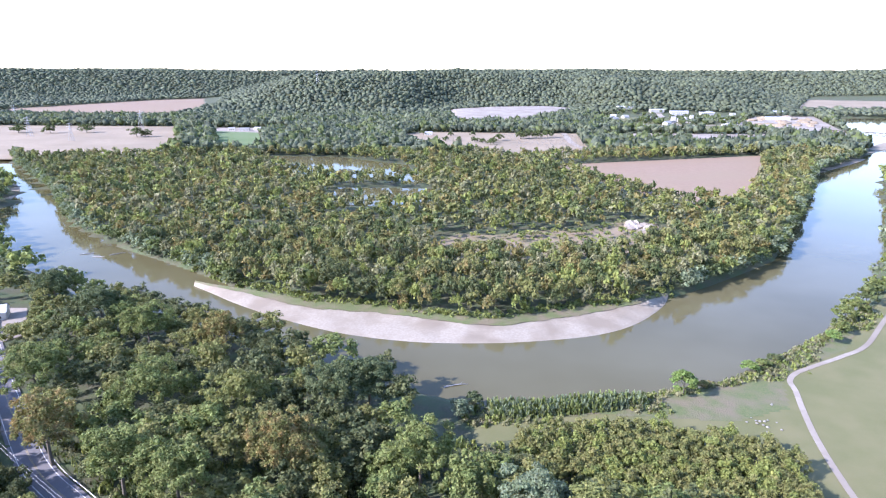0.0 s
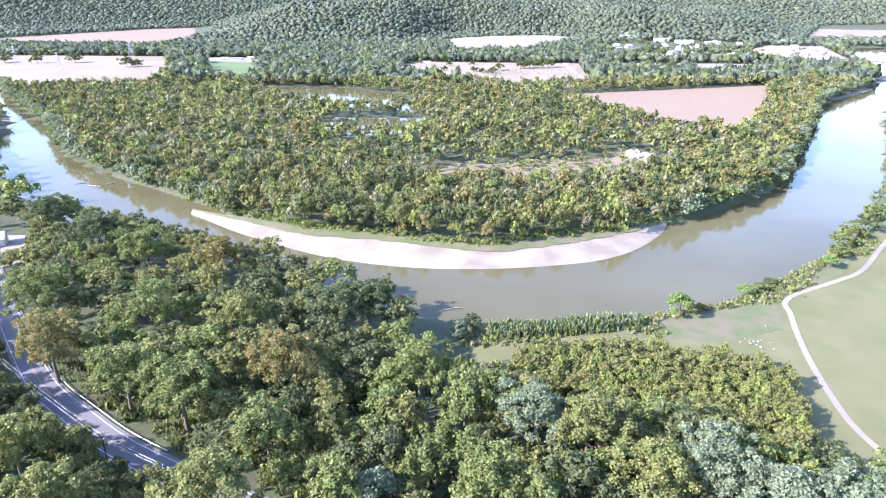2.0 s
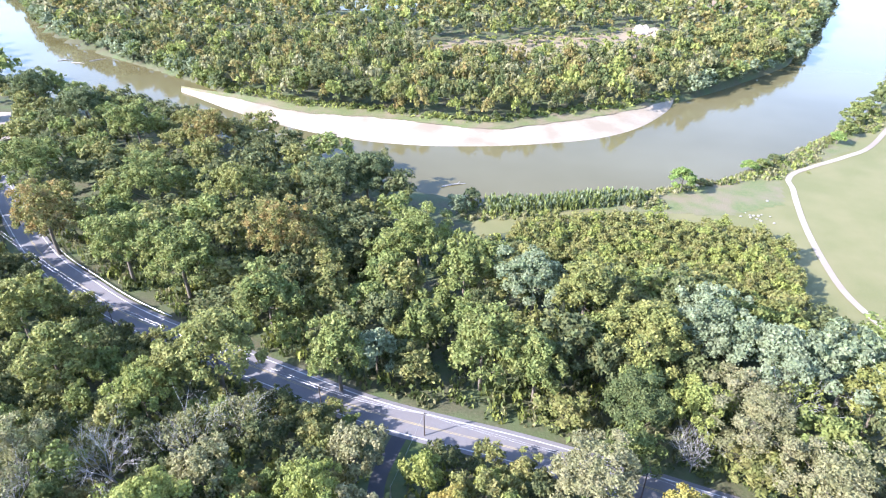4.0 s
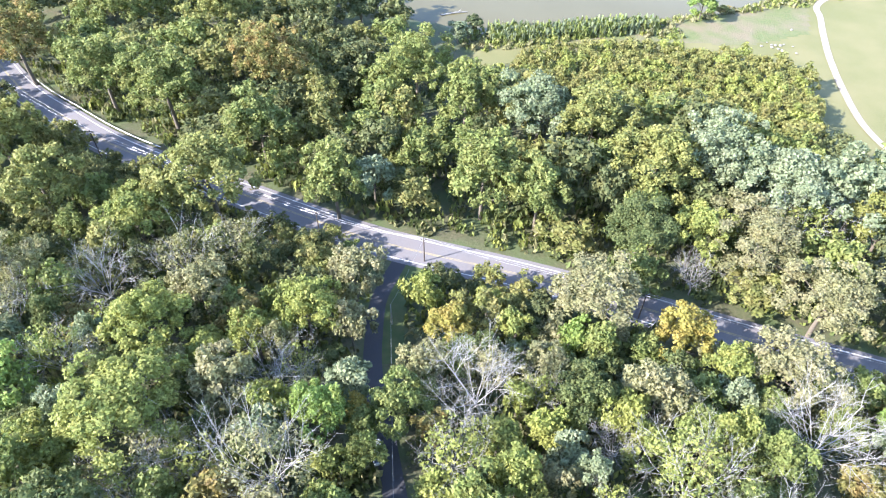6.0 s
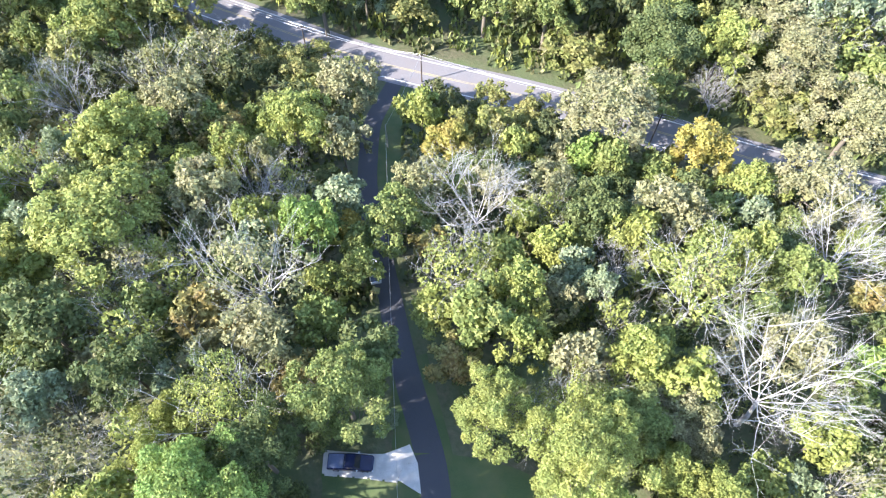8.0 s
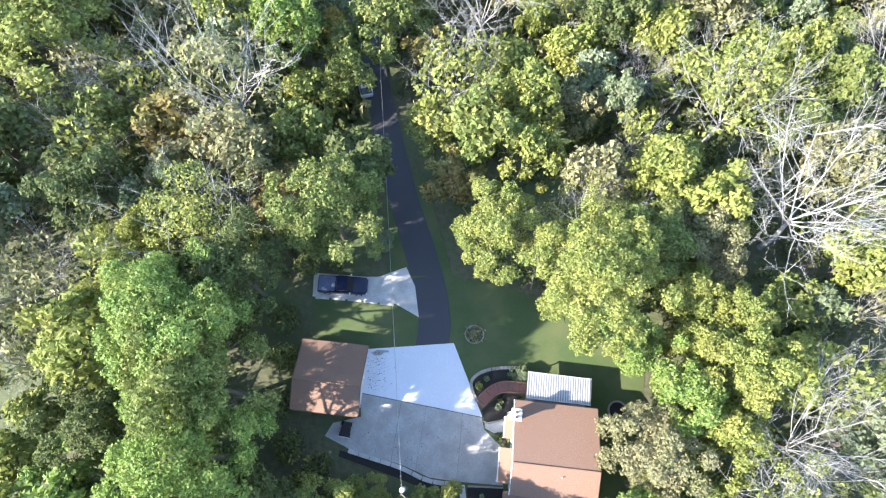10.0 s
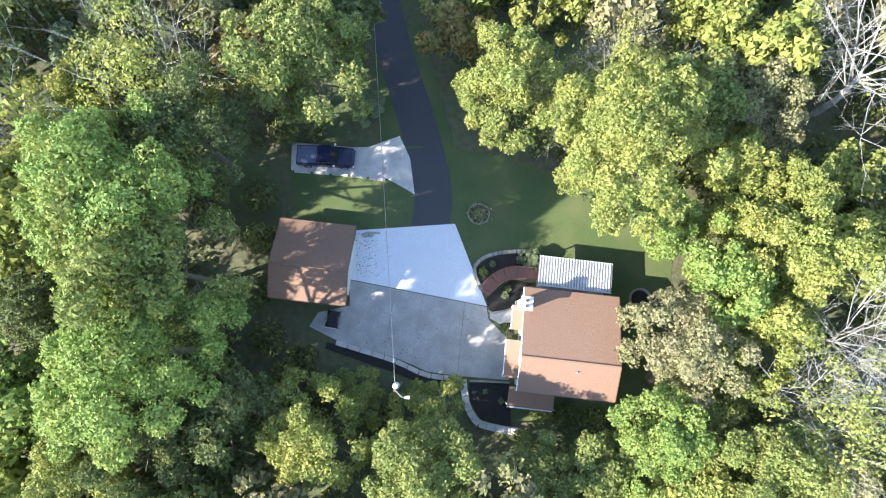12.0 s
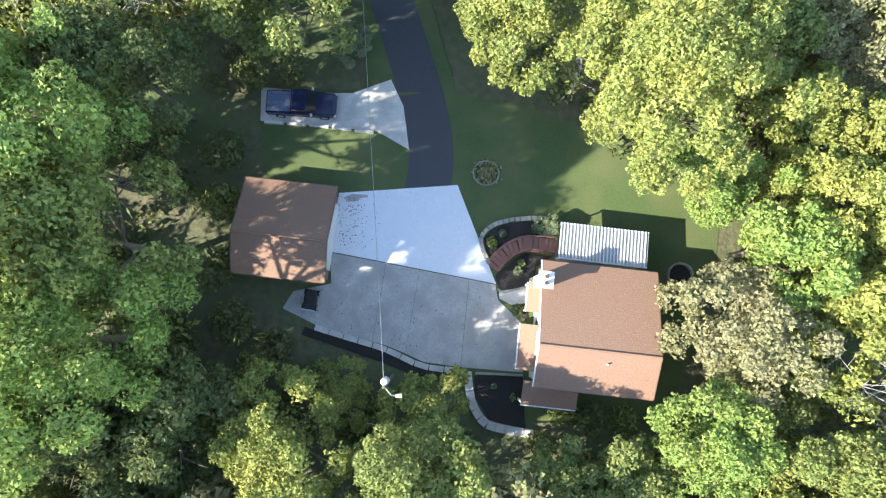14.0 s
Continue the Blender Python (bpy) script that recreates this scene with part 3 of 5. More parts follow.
def crown(rng, lobes, leaves, size, core=True, sparse=1.0, corners=4):
    """Leaf clumps round many lobes, uneven in outline, with gaps between them."""
    s = Shape()
    c, r = crown_lobes(rng, lobes, min(0.46, 1.14 / math.sqrt(lobes)))
    w_ = r ** 2 / (r ** 2).sum()
    for ci, ri, wi in zip(c, r, w_):
        n = max(4, int(leaves * wi * sparse))
        d = unit(rng, n)
        out = ci - (0, 0, TREE_H * 0.42)
        out = out / (np.linalg.norm(out) + 1e-6)
        d[(d @ out) < -0.3] *= -1
        wobble = 1 + 0.2 * np.sin(d[:, :1] * 7 + ci[0]) * np.cos(d[:, 1:2] * 6 + ci[1])
        p = ci + d * ri * wobble * (1.08 - 0.45 * rng.random((n, 1)) ** 1.6) * (1, 1, 0.95)
        s.add(*leaf_cards(rng, p, d, size, corners))
        if core:
            s.add(ci + ICO_V * ri * 0.55 * rng.uniform(0.8, 1.15, (12, 1)), ICO_F)
    return s


def limbs(rng, s, base, direction, length, radius, depth, kids, bend=0.35, sides=5):
    """A tapered limb with side branches, thinner at each level."""
    n = 4 if depth > 1 else 2
    pts, d = [np.array(base, float)], np.array(direction, float)
    for _ in range(n):
        d = d + rng.normal(size=3) * bend * 0.4
        d[2] += 0.06
        d /= np.linalg.norm(d)
        pts.append(pts[-1] + d * length / n)
    s.tube(pts, np.linspace(radius, radius * (0.45 if depth else 0.2), n + 1), sides if depth > 1 else 3, cap=False)
    if depth > 0:
        for k in range(kids[-depth]):
            t = rng.uniform(0.3, 1.0) * n
            i = min(int(t), n - 1)
            p = pts[i] + (pts[i + 1] - pts[i]) * (t - i)
            e = pts[i + 1] - pts[i]
            e = e / np.linalg.norm(e) + unit(rng, 1)[0] * 0.95
            e[2] = e[2] * 0.8 + 0.15
            limbs(rng, s, p, e / np.linalg.norm(e), length * rng.uniform(0.42, 0.62), radius * 0.48, depth - 1, kids, bend, sides)


def trunk(rng, bare=False, lean=0.0, kids=(5, 5, 2), level=0):
    s, branches = Shape(), Shape()
    if bare:
        top = TREE_H * 0.32
        s.tube([(0, 0, -0.6), (0.05, 0, top * 0.5), (0.1 + lean * top, 0.05, top)], [0.24, 0.19, 0.13], 7, cap=False)
        for k in range(9):
            th = k * 0.698 + rng.uniform(-0.3, 0.3)
            up = rng.uniform(0.7, 2.2)
            d = np.array([math.cos(th) + lean, math.sin(th), up])
            limbs(rng, branches, (0.1 + lean * top, 0.05, top * rng.uniform(0.75, 1.0)), d / np.linalg.norm(d), TREE_H * rng.uniform(0.44, 0.58), 0.056, 3, kids, 0.13)
    else:
        s.tube([(0, 0, -0.6), (0.1, 0.05, 3), (0, 0.1, 6.5), (0.1, 0, 10.5)], [0.3, 0.24, 0.17, 0.06], 6, cap=False)
        for k in range((5, 4, 2, 0)[level]):
            th = k * 1.2566 + rng.uniform(-0.4, 0.4)
            d = np.array([math.cos(th), math.sin(th), rng.uniform(0.5, 1.0)])
            limbs(rng, s, (0.05, 0.08, rng.uniform(3.5, 7)), d / np.linalg.norm(d), 4.4, 0.11, 1 if level == 0 else 0, (3,), 0.3, 4)
    return (s, branches) if bare else s


WORDS = {"g": "leafy mid-green deciduous tree in woodland", "l": "bright light-green broadleaf tree", "d": "dense dark-green deciduous tree in shade", "y": "olive-yellow early autumn deciduous tree",
         "Y": "bright yellow-leaved autumn tree", "b": "silvery blue-green leafy tree", "o": "green tree turning rust-orange at its top", "t": "thin tan-olive tree with drying leaves",
         "K": "half-bare tree with pale twigs and few leaves", "W": "leafless pale-barked tree with spreading white branches"}
made = {}
rng_t = np.random.default_rng(11)
# lobes, leaves, leaf size in metres, variants, corners of a leaf
DETAIL = {0: (36, 19000, 0.135, 3, 3), 1: (26, 3500, 0.28, 4, 3), 2: (22, 1700, 0.46, 3, 3), 3: (8, 320, 0.8, 3, 3)}
BULKS = (0.7, 1.0, 1.4, 1.8, 2.5)


def tree_meshes(kind, level, variant, bulk):
    """Meshes of trunk, branches and crown; bigger trees have more, not bigger, leaves."""
    key = (kind, level, variant, bulk)
    if key not in made:
        rng = np.random.default_rng(1000 * "gldyYbotKW".index(kind) + 100 * level + 10 * variant + int(bulk * 5))
        lobes, leaves, size, _, corners = DETAIL[level]
        lobes, leaves, size = int(lobes * bulk ** 1.2), int(leaves * bulk ** 1.6), size / bulk
        if kind in "WK":
            stem, twigs = trunk(rng, True, 0.15, (6, 6, 4)) if kind == "W" else trunk(rng, True, 0.0, (5, 5, 2))
            leafy = crown(rng, lobes - 2, leaves, size, False, 0.22, corners).mesh("crown", LEAF["t" if variant % 2 else "y"]) if kind == "K" else None
            made[key] = (stem.mesh("trunk", pale_bark), twigs.mesh("branch", pale_bark), leafy)
        else:
            sparse = 0.8 if kind == "t" else 1.0
            made[key] = (trunk(rng, level=level).mesh("trunk", bark), None, crown(rng, lobes, leaves, size, level > 0, sparse, corners).mesh("crown", LEAF_RIVERSIDE[kind] if level == 2 and kind in LEAF_RIVERSIDE else LEAF[kind]))
    return made[key]


planted = []


def plant(kind, x, y, radius, height, level, group="woodland trees", sink=0.0):
    if level == 2 and radius > 8:
        radius = min(radius, 11.5)
        taller = max(height, 1.45 * radius + 10.5)
        y, height = y - 0.9 * (taller - height), taller
    variant = int(rng_t.integers(0, DETAIL[level][3]))
    bulk = min(BULKS, key=lambda k: abs(k - radius / TREE_R))
    t_mesh, b_mesh, c_mesh = tree_meshes(kind, level, variant if bulk < 1.7 else variant % 2, bulk)
    m = pose(x, y, float(ground(x, y)) - sink, 0, 0, float(rng_t.uniform(0, 360))) @ Matrix.Diagonal((radius / TREE_R, radius / TREE_R, height / TREE_H, 1))
    ob = thing("bare_tree" if kind == "W" else "tree", WORDS[kind], "tree", m, group)
    part("trunk", t_mesh, None, ob)
    if b_mesh:
        part("branch", b_mesh, None, ob)
    if c_mesh:
        part("crown", c_mesh, None, ob)
    planted.append((x, y, radius))
    return ob


def level_for(x, y):
    return 0 if y < 24 and abs(x) < 31 and y > -13 else 1 if y < 100 else 2


HOUSE_TREES = [(-21.5, -1.5, 6.8, 22, "l"), (-23.7, 9.9, 7.4, 23, "l"), (-33.4, 8.9, 5.1, 15.7, "y"), (-23.5, 20.1, 5.5, 16.5, "K"), (-11, 22, 6, 17.4, "g"), (1.1, 27.5, 3.3, 9.2, "o"), (5.5, 19.9, 4.7, 13.9, "y"), (13.9, 14.7, 6.8, 19, "y"), (18.8, 9.4, 3.3, 8.3, "l"), (28.4, 17.4, 2.6, 8.9, "t"), (19.4, -1.6, 4.9, 12.3, "t"), (17.3, -8.6, 4.4, 11.4, "l"), (24.9, -9.6, 4.4, 14.5, "g"), (-1.6, -10.5, 4.9, 13.4, "g"), (-10.3, -8.3, 4.3, 12, "y"), (-0.8, -6.5, 2.8, 6.2, "y"), (27.9, 5.5, 4.7, 14.8, "y"), (24.9, 9, 3, 8.7, "y"), (32.3, -0.4, 5.4, 16.2, "W"), (-32.2, -10.4, 4, 13.6, "y"), (-26.3, -9.5, 4.4, 14.4, "y")]
LOWER_SLOPE_TREES = [(-17.9, -10.6, 4, 9, "d"), (-36.4, 25.2, 4.3, 14.2, "d"), (28.1, 24.2, 4.1, 13.7, "y"), (16.4, 26.7, 3.9, 13.4, "t"), (23.1, 26.4, 4.4, 14.3, "y"), (-7.1, -5.8, 2.3, 4.3, "y"), (8.1, -11.3, 3.4, 7.4, "g"), (-7.2, 21.1, 1.7, 3.2, "b"), (8.6, 6.4, 1, 2, "b"), (36.5, 21, 7.6, 20, "W"), (33.2, 35.9, 6.6, 18.5, "K"), (56.2, 42.7, 6.8, 18.8, "W"), (6.3, 52.3, 6.8, 20, "W"), (1.4, 41.2, 5.2, 13.9, "K"), (26.1, 43.3, 3.9, 10.4, "W"), (18.6, 42.3, 3.5, 9.6, "b"), (10.3, 37.3, 4.3, 14.2, "y"), (-23.5, 37.8, 6.9, 19, "K"), (-21, 28.3, 4.9, 15.3, "t"), (-13.7, 50, 2.6, 9.9, "Y"), (-15, 55.1, 4.2, 12.9, "b")]
UPPER_SLOPE_TREES = [(-24.3, 70.9, 6.3, 18, "y"), (-32.6, 65.4, 4.4, 14.4, "y"), (-45.6, 46.2, 9.6, 19, "y"), (-41, 41.4, 4.4, 14.3, "K"), (-50.8, 65.3, 7.6, 19, "y"), (-47.3, 30.2, 5.6, 16.6, "d"), (-45.6, 22.1, 4.4, 14.3, "b"), (-28.1, 55.5, 5, 13.4, "W"), (-34.2, 53.4, 5.6, 16.6, "t"), (-6.9, 50.3, 4.8, 13.1, "g"), (1, 70.2, 4.7, 12.9, "Y"), (-3.4, 80.6, 4.2, 13, "y"), (-3.9, 59.3, 4.3, 13.2, "t"), (29, 77.4, 10.6, 19, "t"), (44.6, 67.8, 5.6, 16.6, "Y"), (49.8, 60.2, 5.3, 15.1, "y"), (34.2, 52.4, 5.7, 16.8, "t"), (58.9, 58.6, 7.8, 19, "t"), (47.3, 38.9, 4.4, 14.4, "g"), (-63.3, 78.5, 5.6, 16.6, "W"), (-45.5, 76.6, 5.6, 16.6, "t")]
ROADSIDE_TREES = [(-17.7, 83.8, 5.9, 17.3, "t"), (9.2, 80.3, 3.1, 8.8, "y"), (-16.4, 68.5, 4.1, 13.8, "t"), (-50.2, 171.1, 15.2, 22, "o"), (-73.3, 203.9, 17.3, 22, "y"), (-106.2, 210, 18.8, 21, "g"), (-135.1, 266.9, 22.5, 22, "g"), (-39.3, 208.5, 15.5, 22, "d"), (-27.5, 214.7, 14.8, 21, "d"), (-7.1, 168.5, 14.2, 21, "g"), (9.7, 118, 9.5, 20, "g"), (22.6, 113.4, 8.2, 19, "g"), (38.9, 139.5, 13.3, 22, "y"), (51.4, 122, 12.1, 22, "y"), (78.1, 113.9, 12.4, 21, "b"), (66.9, 125, 10.9, 21, "b"), (93.8, 109.7, 10.7, 21, "b"), (25.9, 147, 11.3, 20, "b"), (69.3, 95.7, 12.4, 20, "t"), (97.1, 100.9, 9, 20, "y"), (75.4, 76.8, 9.8, 19, "t")]
VALLEY_TREES = [(56.5, 97.9, 6.9, 19, "y"), (43.6, 97.3, 8.7, 19, "d"), (-25, 116.1, 8.3, 19, "g"), (-16.3, 118, 5.9, 17.2, "b"), (-53.3, 118.3, 11.9, 19, "y"), (-76.6, 158.6, 13.6, 21, "g"), (-95.9, 164.7, 14, 21, "g"), (-128.7, 184.3, 11.4, 19, "o"), (-157.2, 222.8, 13.1, 19, "g"), (-207.3, 317.4, 20.2, 21, "d"), (-169.2, 291.4, 16.1, 21, "d"), (-97.7, 258.2, 12.2, 21, "o"), (-108, 130.3, 8.9, 19, "y"), (-89.1, 110.9, 8.6, 19, "y"), (-64.9, 97, 7.3, 19, "y"), (-42.2, 92.7, 5.4, 16.3, "K"), (-47, 139.4, 9.4, 19, "g"), (-6, 128.5, 7.5, 17, "g"), (6.7, 154, 9.2, 19, "g"), (79.7, 101.6, 7.7, 19, "K"), (-51.4, 85.9, 5.7, 16.8, "K")]
BEND_TREES = [(-79.7, 78.2, 6.4, 18.1, "t"), (-62.6, 106.4, 6.5, 18.4, "y"), (54.1, 88.3, 4.2, 11, "W"), (41.2, 86.6, 5.3, 14.1, "g")]
EDGE_TREES = [(24.5, 14.5, 3.6, 10, "y"), (30, 11, 3.6, 11, "y"), (21.5, 19, 4.2, 13, "g"), (27, 20.5, 4, 12, "t"), (33, 6, 4, 12, "y"), (26, 0.5, 4.2, 12, "y"), (22.8, -4, 3.6, 9, "g"), (-16.8, -6.4, 4.2, 14, "d"), (-22.5, -7, 4.6, 17, "d"), (-19.5, 15.5, 4.8, 18, "d"), (-30, 1, 5, 16, "d"), (-31, -5, 5, 15, "l"), (-12.3, 47.8, 3.0, 10, "g"), (-11.4, 42.0, 2.7, 10, "g"), (12.5, -11.5, 3.6, 8, "g"), (20.5, -12, 4, 11, "y"), (-20.5, 4.5, 5.4, 23, "g")]
for group in (HOUSE_TREES, EDGE_TREES, LOWER_SLOPE_TREES, UPPER_SLOPE_TREES, ROADSIDE_TREES, VALLEY_TREES, BEND_TREES):
    for x, y, radius, height, kind in group:
        plant(kind, x, y, radius, height, level_for(x, y))

# the rest of the near woods, filled in between
CLEAR = [[(-18, -3), (-18, 17), (-3, 31), (4, 21), (12, 11), (23, 8), (22, -4), (17, -8), (8, -10), (1, -9), (-4, -5), (-11, -4)],
         [(-262, 330), (-225, 330), (-200, 285), (-215, 262), (-250, 290)], LAWN, WILD]
ORCHARD = [(24, 182), (40, 166), (68, 150), (84, 141), (97, 134), (108, 141), (113, 160), (116, 176), (108, 190), (75, 196), (45, 198), (28, 196)]


def free(x, y):
    if any(inside(p, x, y) for p in CLEAR) or inside(ORCHARD, x, y):
        return False
    if away(ROAD, x, y) < 7.6 or away(DRIVE, x, y) < 4.0 or away([(-5.5, 99), (-9.6, 84), (-9.2, 66)], x, y) < 5.0:
        return False
    return not inside(CHANNEL, x, y) and away(CHANNEL, x, y, True) > 5


beyond, young = [], []
mix_near = "gggdddyyyttbolKKK"
mix_far = "gggdddyybbgot"
pool = np.column_stack([rng_t.uniform(-260, 175, 16000), rng_t.uniform(-38, 345, 16000)])
pool = pool[np.abs(pool[:, 0]) < 0.76 * np.clip(pool[:, 1], 0, None) + 44]
for x, y in pool:
    if x > 30 and y > 128 and not (y < 150 and x < 95) or x > -12 and y > 168 or x > -22 and y > 205:
        continue
    near = y < road_y(x)
    radius = float(rng_t.uniform(2.6, 4.8) if near else rng_t.uniform(5.2, 9.2))
    p = np.array(planted)
    if (np.hypot(p[:, 0] - x, p[:, 1] - y) < (0.6 if near else 0.62) * (p[:, 2] + radius)).any() or not free(x, y):
        continue
    kind = str(rng_t.choice(list(mix_near if near else mix_far)))
    edge = min(float(away(ROAD, x, y)) - 8, float(away(DRIVE, x, y)) - 4)
    height = (1.7 * radius + 6 if near else 1.25 * radius + 9) * float(rng_t.uniform(0.72, 1.18)) * (0.75 if edge < 5 else 1)
    if near and y < 72:
        plant(kind, float(x), float(y), radius, height, level_for(x, y))
    else:
        planted.append((x, y, radius))
        beyond.append((x, y, float(ground(x, y)), radius, height))
# dense young plantation
for x in np.arange(20, 120, 4.3):
    for y in np.arange(130, 202, 4.3):
        px, py = x + rng_t.uniform(-1.3, 1.3), y + rng_t.uniform(-1.3, 1.3)
        if inside(ORCHARD, px, py):
            young.append((px, py, float(ground(px, py)) - 0.3, float(rng_t.uniform(2.5, 3.4)), float(rng_t.uniform(7.0, 9.5))))


# ---- woods that nobody could count ----
def many(name, label, spots, templates, mats, rng, category="woodland"):
    """One mesh of many trees: spots are rows of x, y, z, radius, height; templates are unit crowns."""
    s = Shape()
    pick, mat_i, th = rng.integers(0, len(templates), len(spots)), rng.integers(0, len(mats), len(spots)), rng.uniform(0, 6.283, len(spots))
    for k, (tv, tfs) in enumerate(templates):
        for mi in range(len(mats)):
            sel = (pick == k) & (mat_i == mi)
            if not sel.any():
                continue
            sp, c, si = spots[sel], np.cos(th[sel])[:, None], np.sin(th[sel])[:, None]
            x = (tv[None, :, 0] * c - tv[None, :, 1] * si) * sp[:, 3:4] + sp[:, 0:1]
            y = (tv[None, :, 0] * si + tv[None, :, 1] * c) * sp[:, 3:4] + sp[:, 1:2]
            z = tv[None, :, 2] * sp[:, 4:5] + sp[:, 2:3]
            offs = (np.arange(len(sp)) * len(tv))[:, None, None]
            base = s.n
            s.v.append(np.stack([x, y, z], 2).reshape(-1, 3))
            s.n += len(sp) * len(tv)
            for tf in tfs:
                f = (tf[None] + offs).reshape(-1, tf.shape[1]) + base
                s.f.append(f)
                s.m.append(np.full(len(f), mi))
    return solo(name, s, mats, label, category, "stuff")


def unit_template(rng, lobes, leaves, size):
    s = crown(rng, lobes, leaves, size, corners=3)
    v = np.concatenate(s.v) / (TREE_R, TREE_R, TREE_H)
    return v, [np.concatenate(s.f)]


rng_w = np.random.default_rng(23)
big = [unit_template(rng_w, 24, 1050, 0.40) for _ in range(6)]
small = [unit_template(rng_w, 9, 420, 0.62) for _ in range(5)]
fine = [unit_template(rng_w, 7, 150, 0.85) for _ in range(8)]
middle = [unit_template(rng_w, 3, 50, 1.35) for _ in range(8)]
lumps, rough = [], []
for _ in range(6):
    v = [ICO_V * (1, 1, 0.46) * rng_w.uniform(0.45, 1.35, (12, 1)) + (0, 0, 0.6)]
    lv, lf = leaf_cards(rng_w, unit(rng_w, 8) * (0.85, 0.85, 0.36) + (0, 0, 0.66), unit(rng_w, 8), 0.42)
    lumps.append((v[0][:11], [ICO_F[:15]]))
    rough.append((np.vstack(v + [lv * (1, 1, 1)]), [ICO_F, lf + 12]))
OPEN = [FIELD_BROWN, FIELD_LEFT, FIELD_FAR, FIELD_GREEN, QUARRY, GRAVEL_YARD, CEMETERY, YARD_NORTH, POND, SLOUGH, GLADE, PALE_FIELDS, FIELD_EAST, HAMLET, CHANNEL, LAWN, WILD]


def scatter(n, x0, x1, y0, y1, spacing, radius, height, margin=2.0, keep=1.0):
    """Jittered grid of trees within the view's wedge, outside the open places."""
    xs, ys = np.meshgrid(np.arange(x0, x1, spacing), np.arange(y0, y1, spacing))
    xs, ys = xs.ravel() + rng_w.uniform(-0.45, 0.45, xs.size) * spacing, ys.ravel() + rng_w.uniform(-0.45, 0.45, xs.size) * spacing
    ok = (np.abs(xs) < 0.76 * ys + 40) & (rng_w.random(xs.size) < keep)
    for p in OPEN:
        ok &= ~inside(p, xs, ys)
    xs, ys = xs[ok], ys[ok]
    if y0 < 1500:
        ok = away(CHANNEL, xs, ys, True) > margin
        xs, ys = xs[ok], ys[ok]
    k = rng_w.uniform(0.55, 1.35, xs.size)
    return np.column_stack([xs, ys, ground(xs, ys) - 0.4, radius * k, height * k * rng_w.uniform(0.85, 1.15, xs.size)])


def far_side(spots):
    """Those on the far bank."""
    b = np.array(FAR_BANK)
    return spots[spots[:, 1] > np.interp(spots[:, 0], b[:, 0], b[:, 1]) - 0]


many("valley_trees", "tall mixed green broadleaf woods beyond the road", np.array(beyond), big, [RIVERSIDE[0], RIVERSIDE[0], RIVERSIDE[1], RIVERSIDE[1], WOODS[0]], rng_w)
many("plantation", "dense olive-green young plantation trees", np.array(young), small, [WOODS[2], RIVERSIDE[0], RIVERSIDE[0]], rng_w)
ISLE = [RIVERSIDE[0], RIVERSIDE[0], RIVERSIDE[1], WOODS[2], WOODS[1], WOODS[4], WOODS[5]]
many("island_woods", "dense mixed green and autumn-tinted woods inside a river bend", far_side(scatter(0, -330, 330, 300, 470, 6.8, 3.7, 14, 1.5)), fine, ISLE, rng_w)
many("island_woods", "dense mixed green and olive woods behind a river bend", far_side(scatter(0, -700, 620, 470, 980, 9.4, 4.7, 14.5, 1.5)), middle, ISLE, rng_w)
bank = np.array([q for q in bent(FAR_BANK, 4.0) if q[1] < 1000 and not -130 < q[0] < 138])
bank = np.vstack([bank + rng_w.uniform(-4, 4, bank.shape) for _ in range(2)])
bank = bank[~inside(CHANNEL, bank[:, 0], bank[:, 1])]
kb = rng_w.uniform(0.75, 1.25, len(bank))
many("shore_trees", "leafy trees overhanging the river's far bank", np.column_stack([bank, np.full(len(bank), WATER + 0.3), 5.4 * kb, 13.5 * kb]), fine, [WOODS[3], WOODS[3], WOODS[1], WOODS[0]], rng_w)
right = scatter(0, 180, 760, 280, 1000, 8.5, 5.5, 15)
b = np.array(NEAR_BANK)
right = right[(right[:, 1] < np.interp(right[:, 0], b[:, 0], b[:, 1]) + 2) & (right[:, 0] > 235)]
right = right[away(NEAR_BANK, right[:, 0], right[:, 1]) < 26]
many("bank_woods", "line of green trees along the river bank", right, middle, WOODS[:4], rng_w)
left = scatter(0, -900, -190, 300, 900, 8.0, 5.5, 15)
left = left[(left[:, 1] < np.interp(left[:, 0], b[:, 0], b[:, 1])) & (away(ROAD, left[:, 0], left[:, 1]) > 9) & (left[:, 0] < -262)]
many("bank_woods", "dark green woods on the near river bank", left, middle, WOODS[:4], rng_w)
# from here outwards the leaf colours carry the haze of distance
many("valley_woods", "distant belts of green trees across the valley", scatter(0, -1500, 1500, 980, 1800, 13.0, 7.6, 14, 6), rough, [WOODS[1], HAZED[0], HAZED[0], HAZED[1]], rng_w)
many("hill_woods", "distant wooded hillside in haze-greyed green", scatter(0, -2300, 2300, 1800, 3300, 14, 7.4, 13, 10), lumps, [HAZED[0], HAZED[1]], rng_w)
many("far_woods", "wooded ridge on the horizon, haze put into its leaf colour", scatter(0, -3400, 3400, 3300, 4600, 21, 11, 14), lumps, [HAZED[0], HAZED[1]], rng_w)

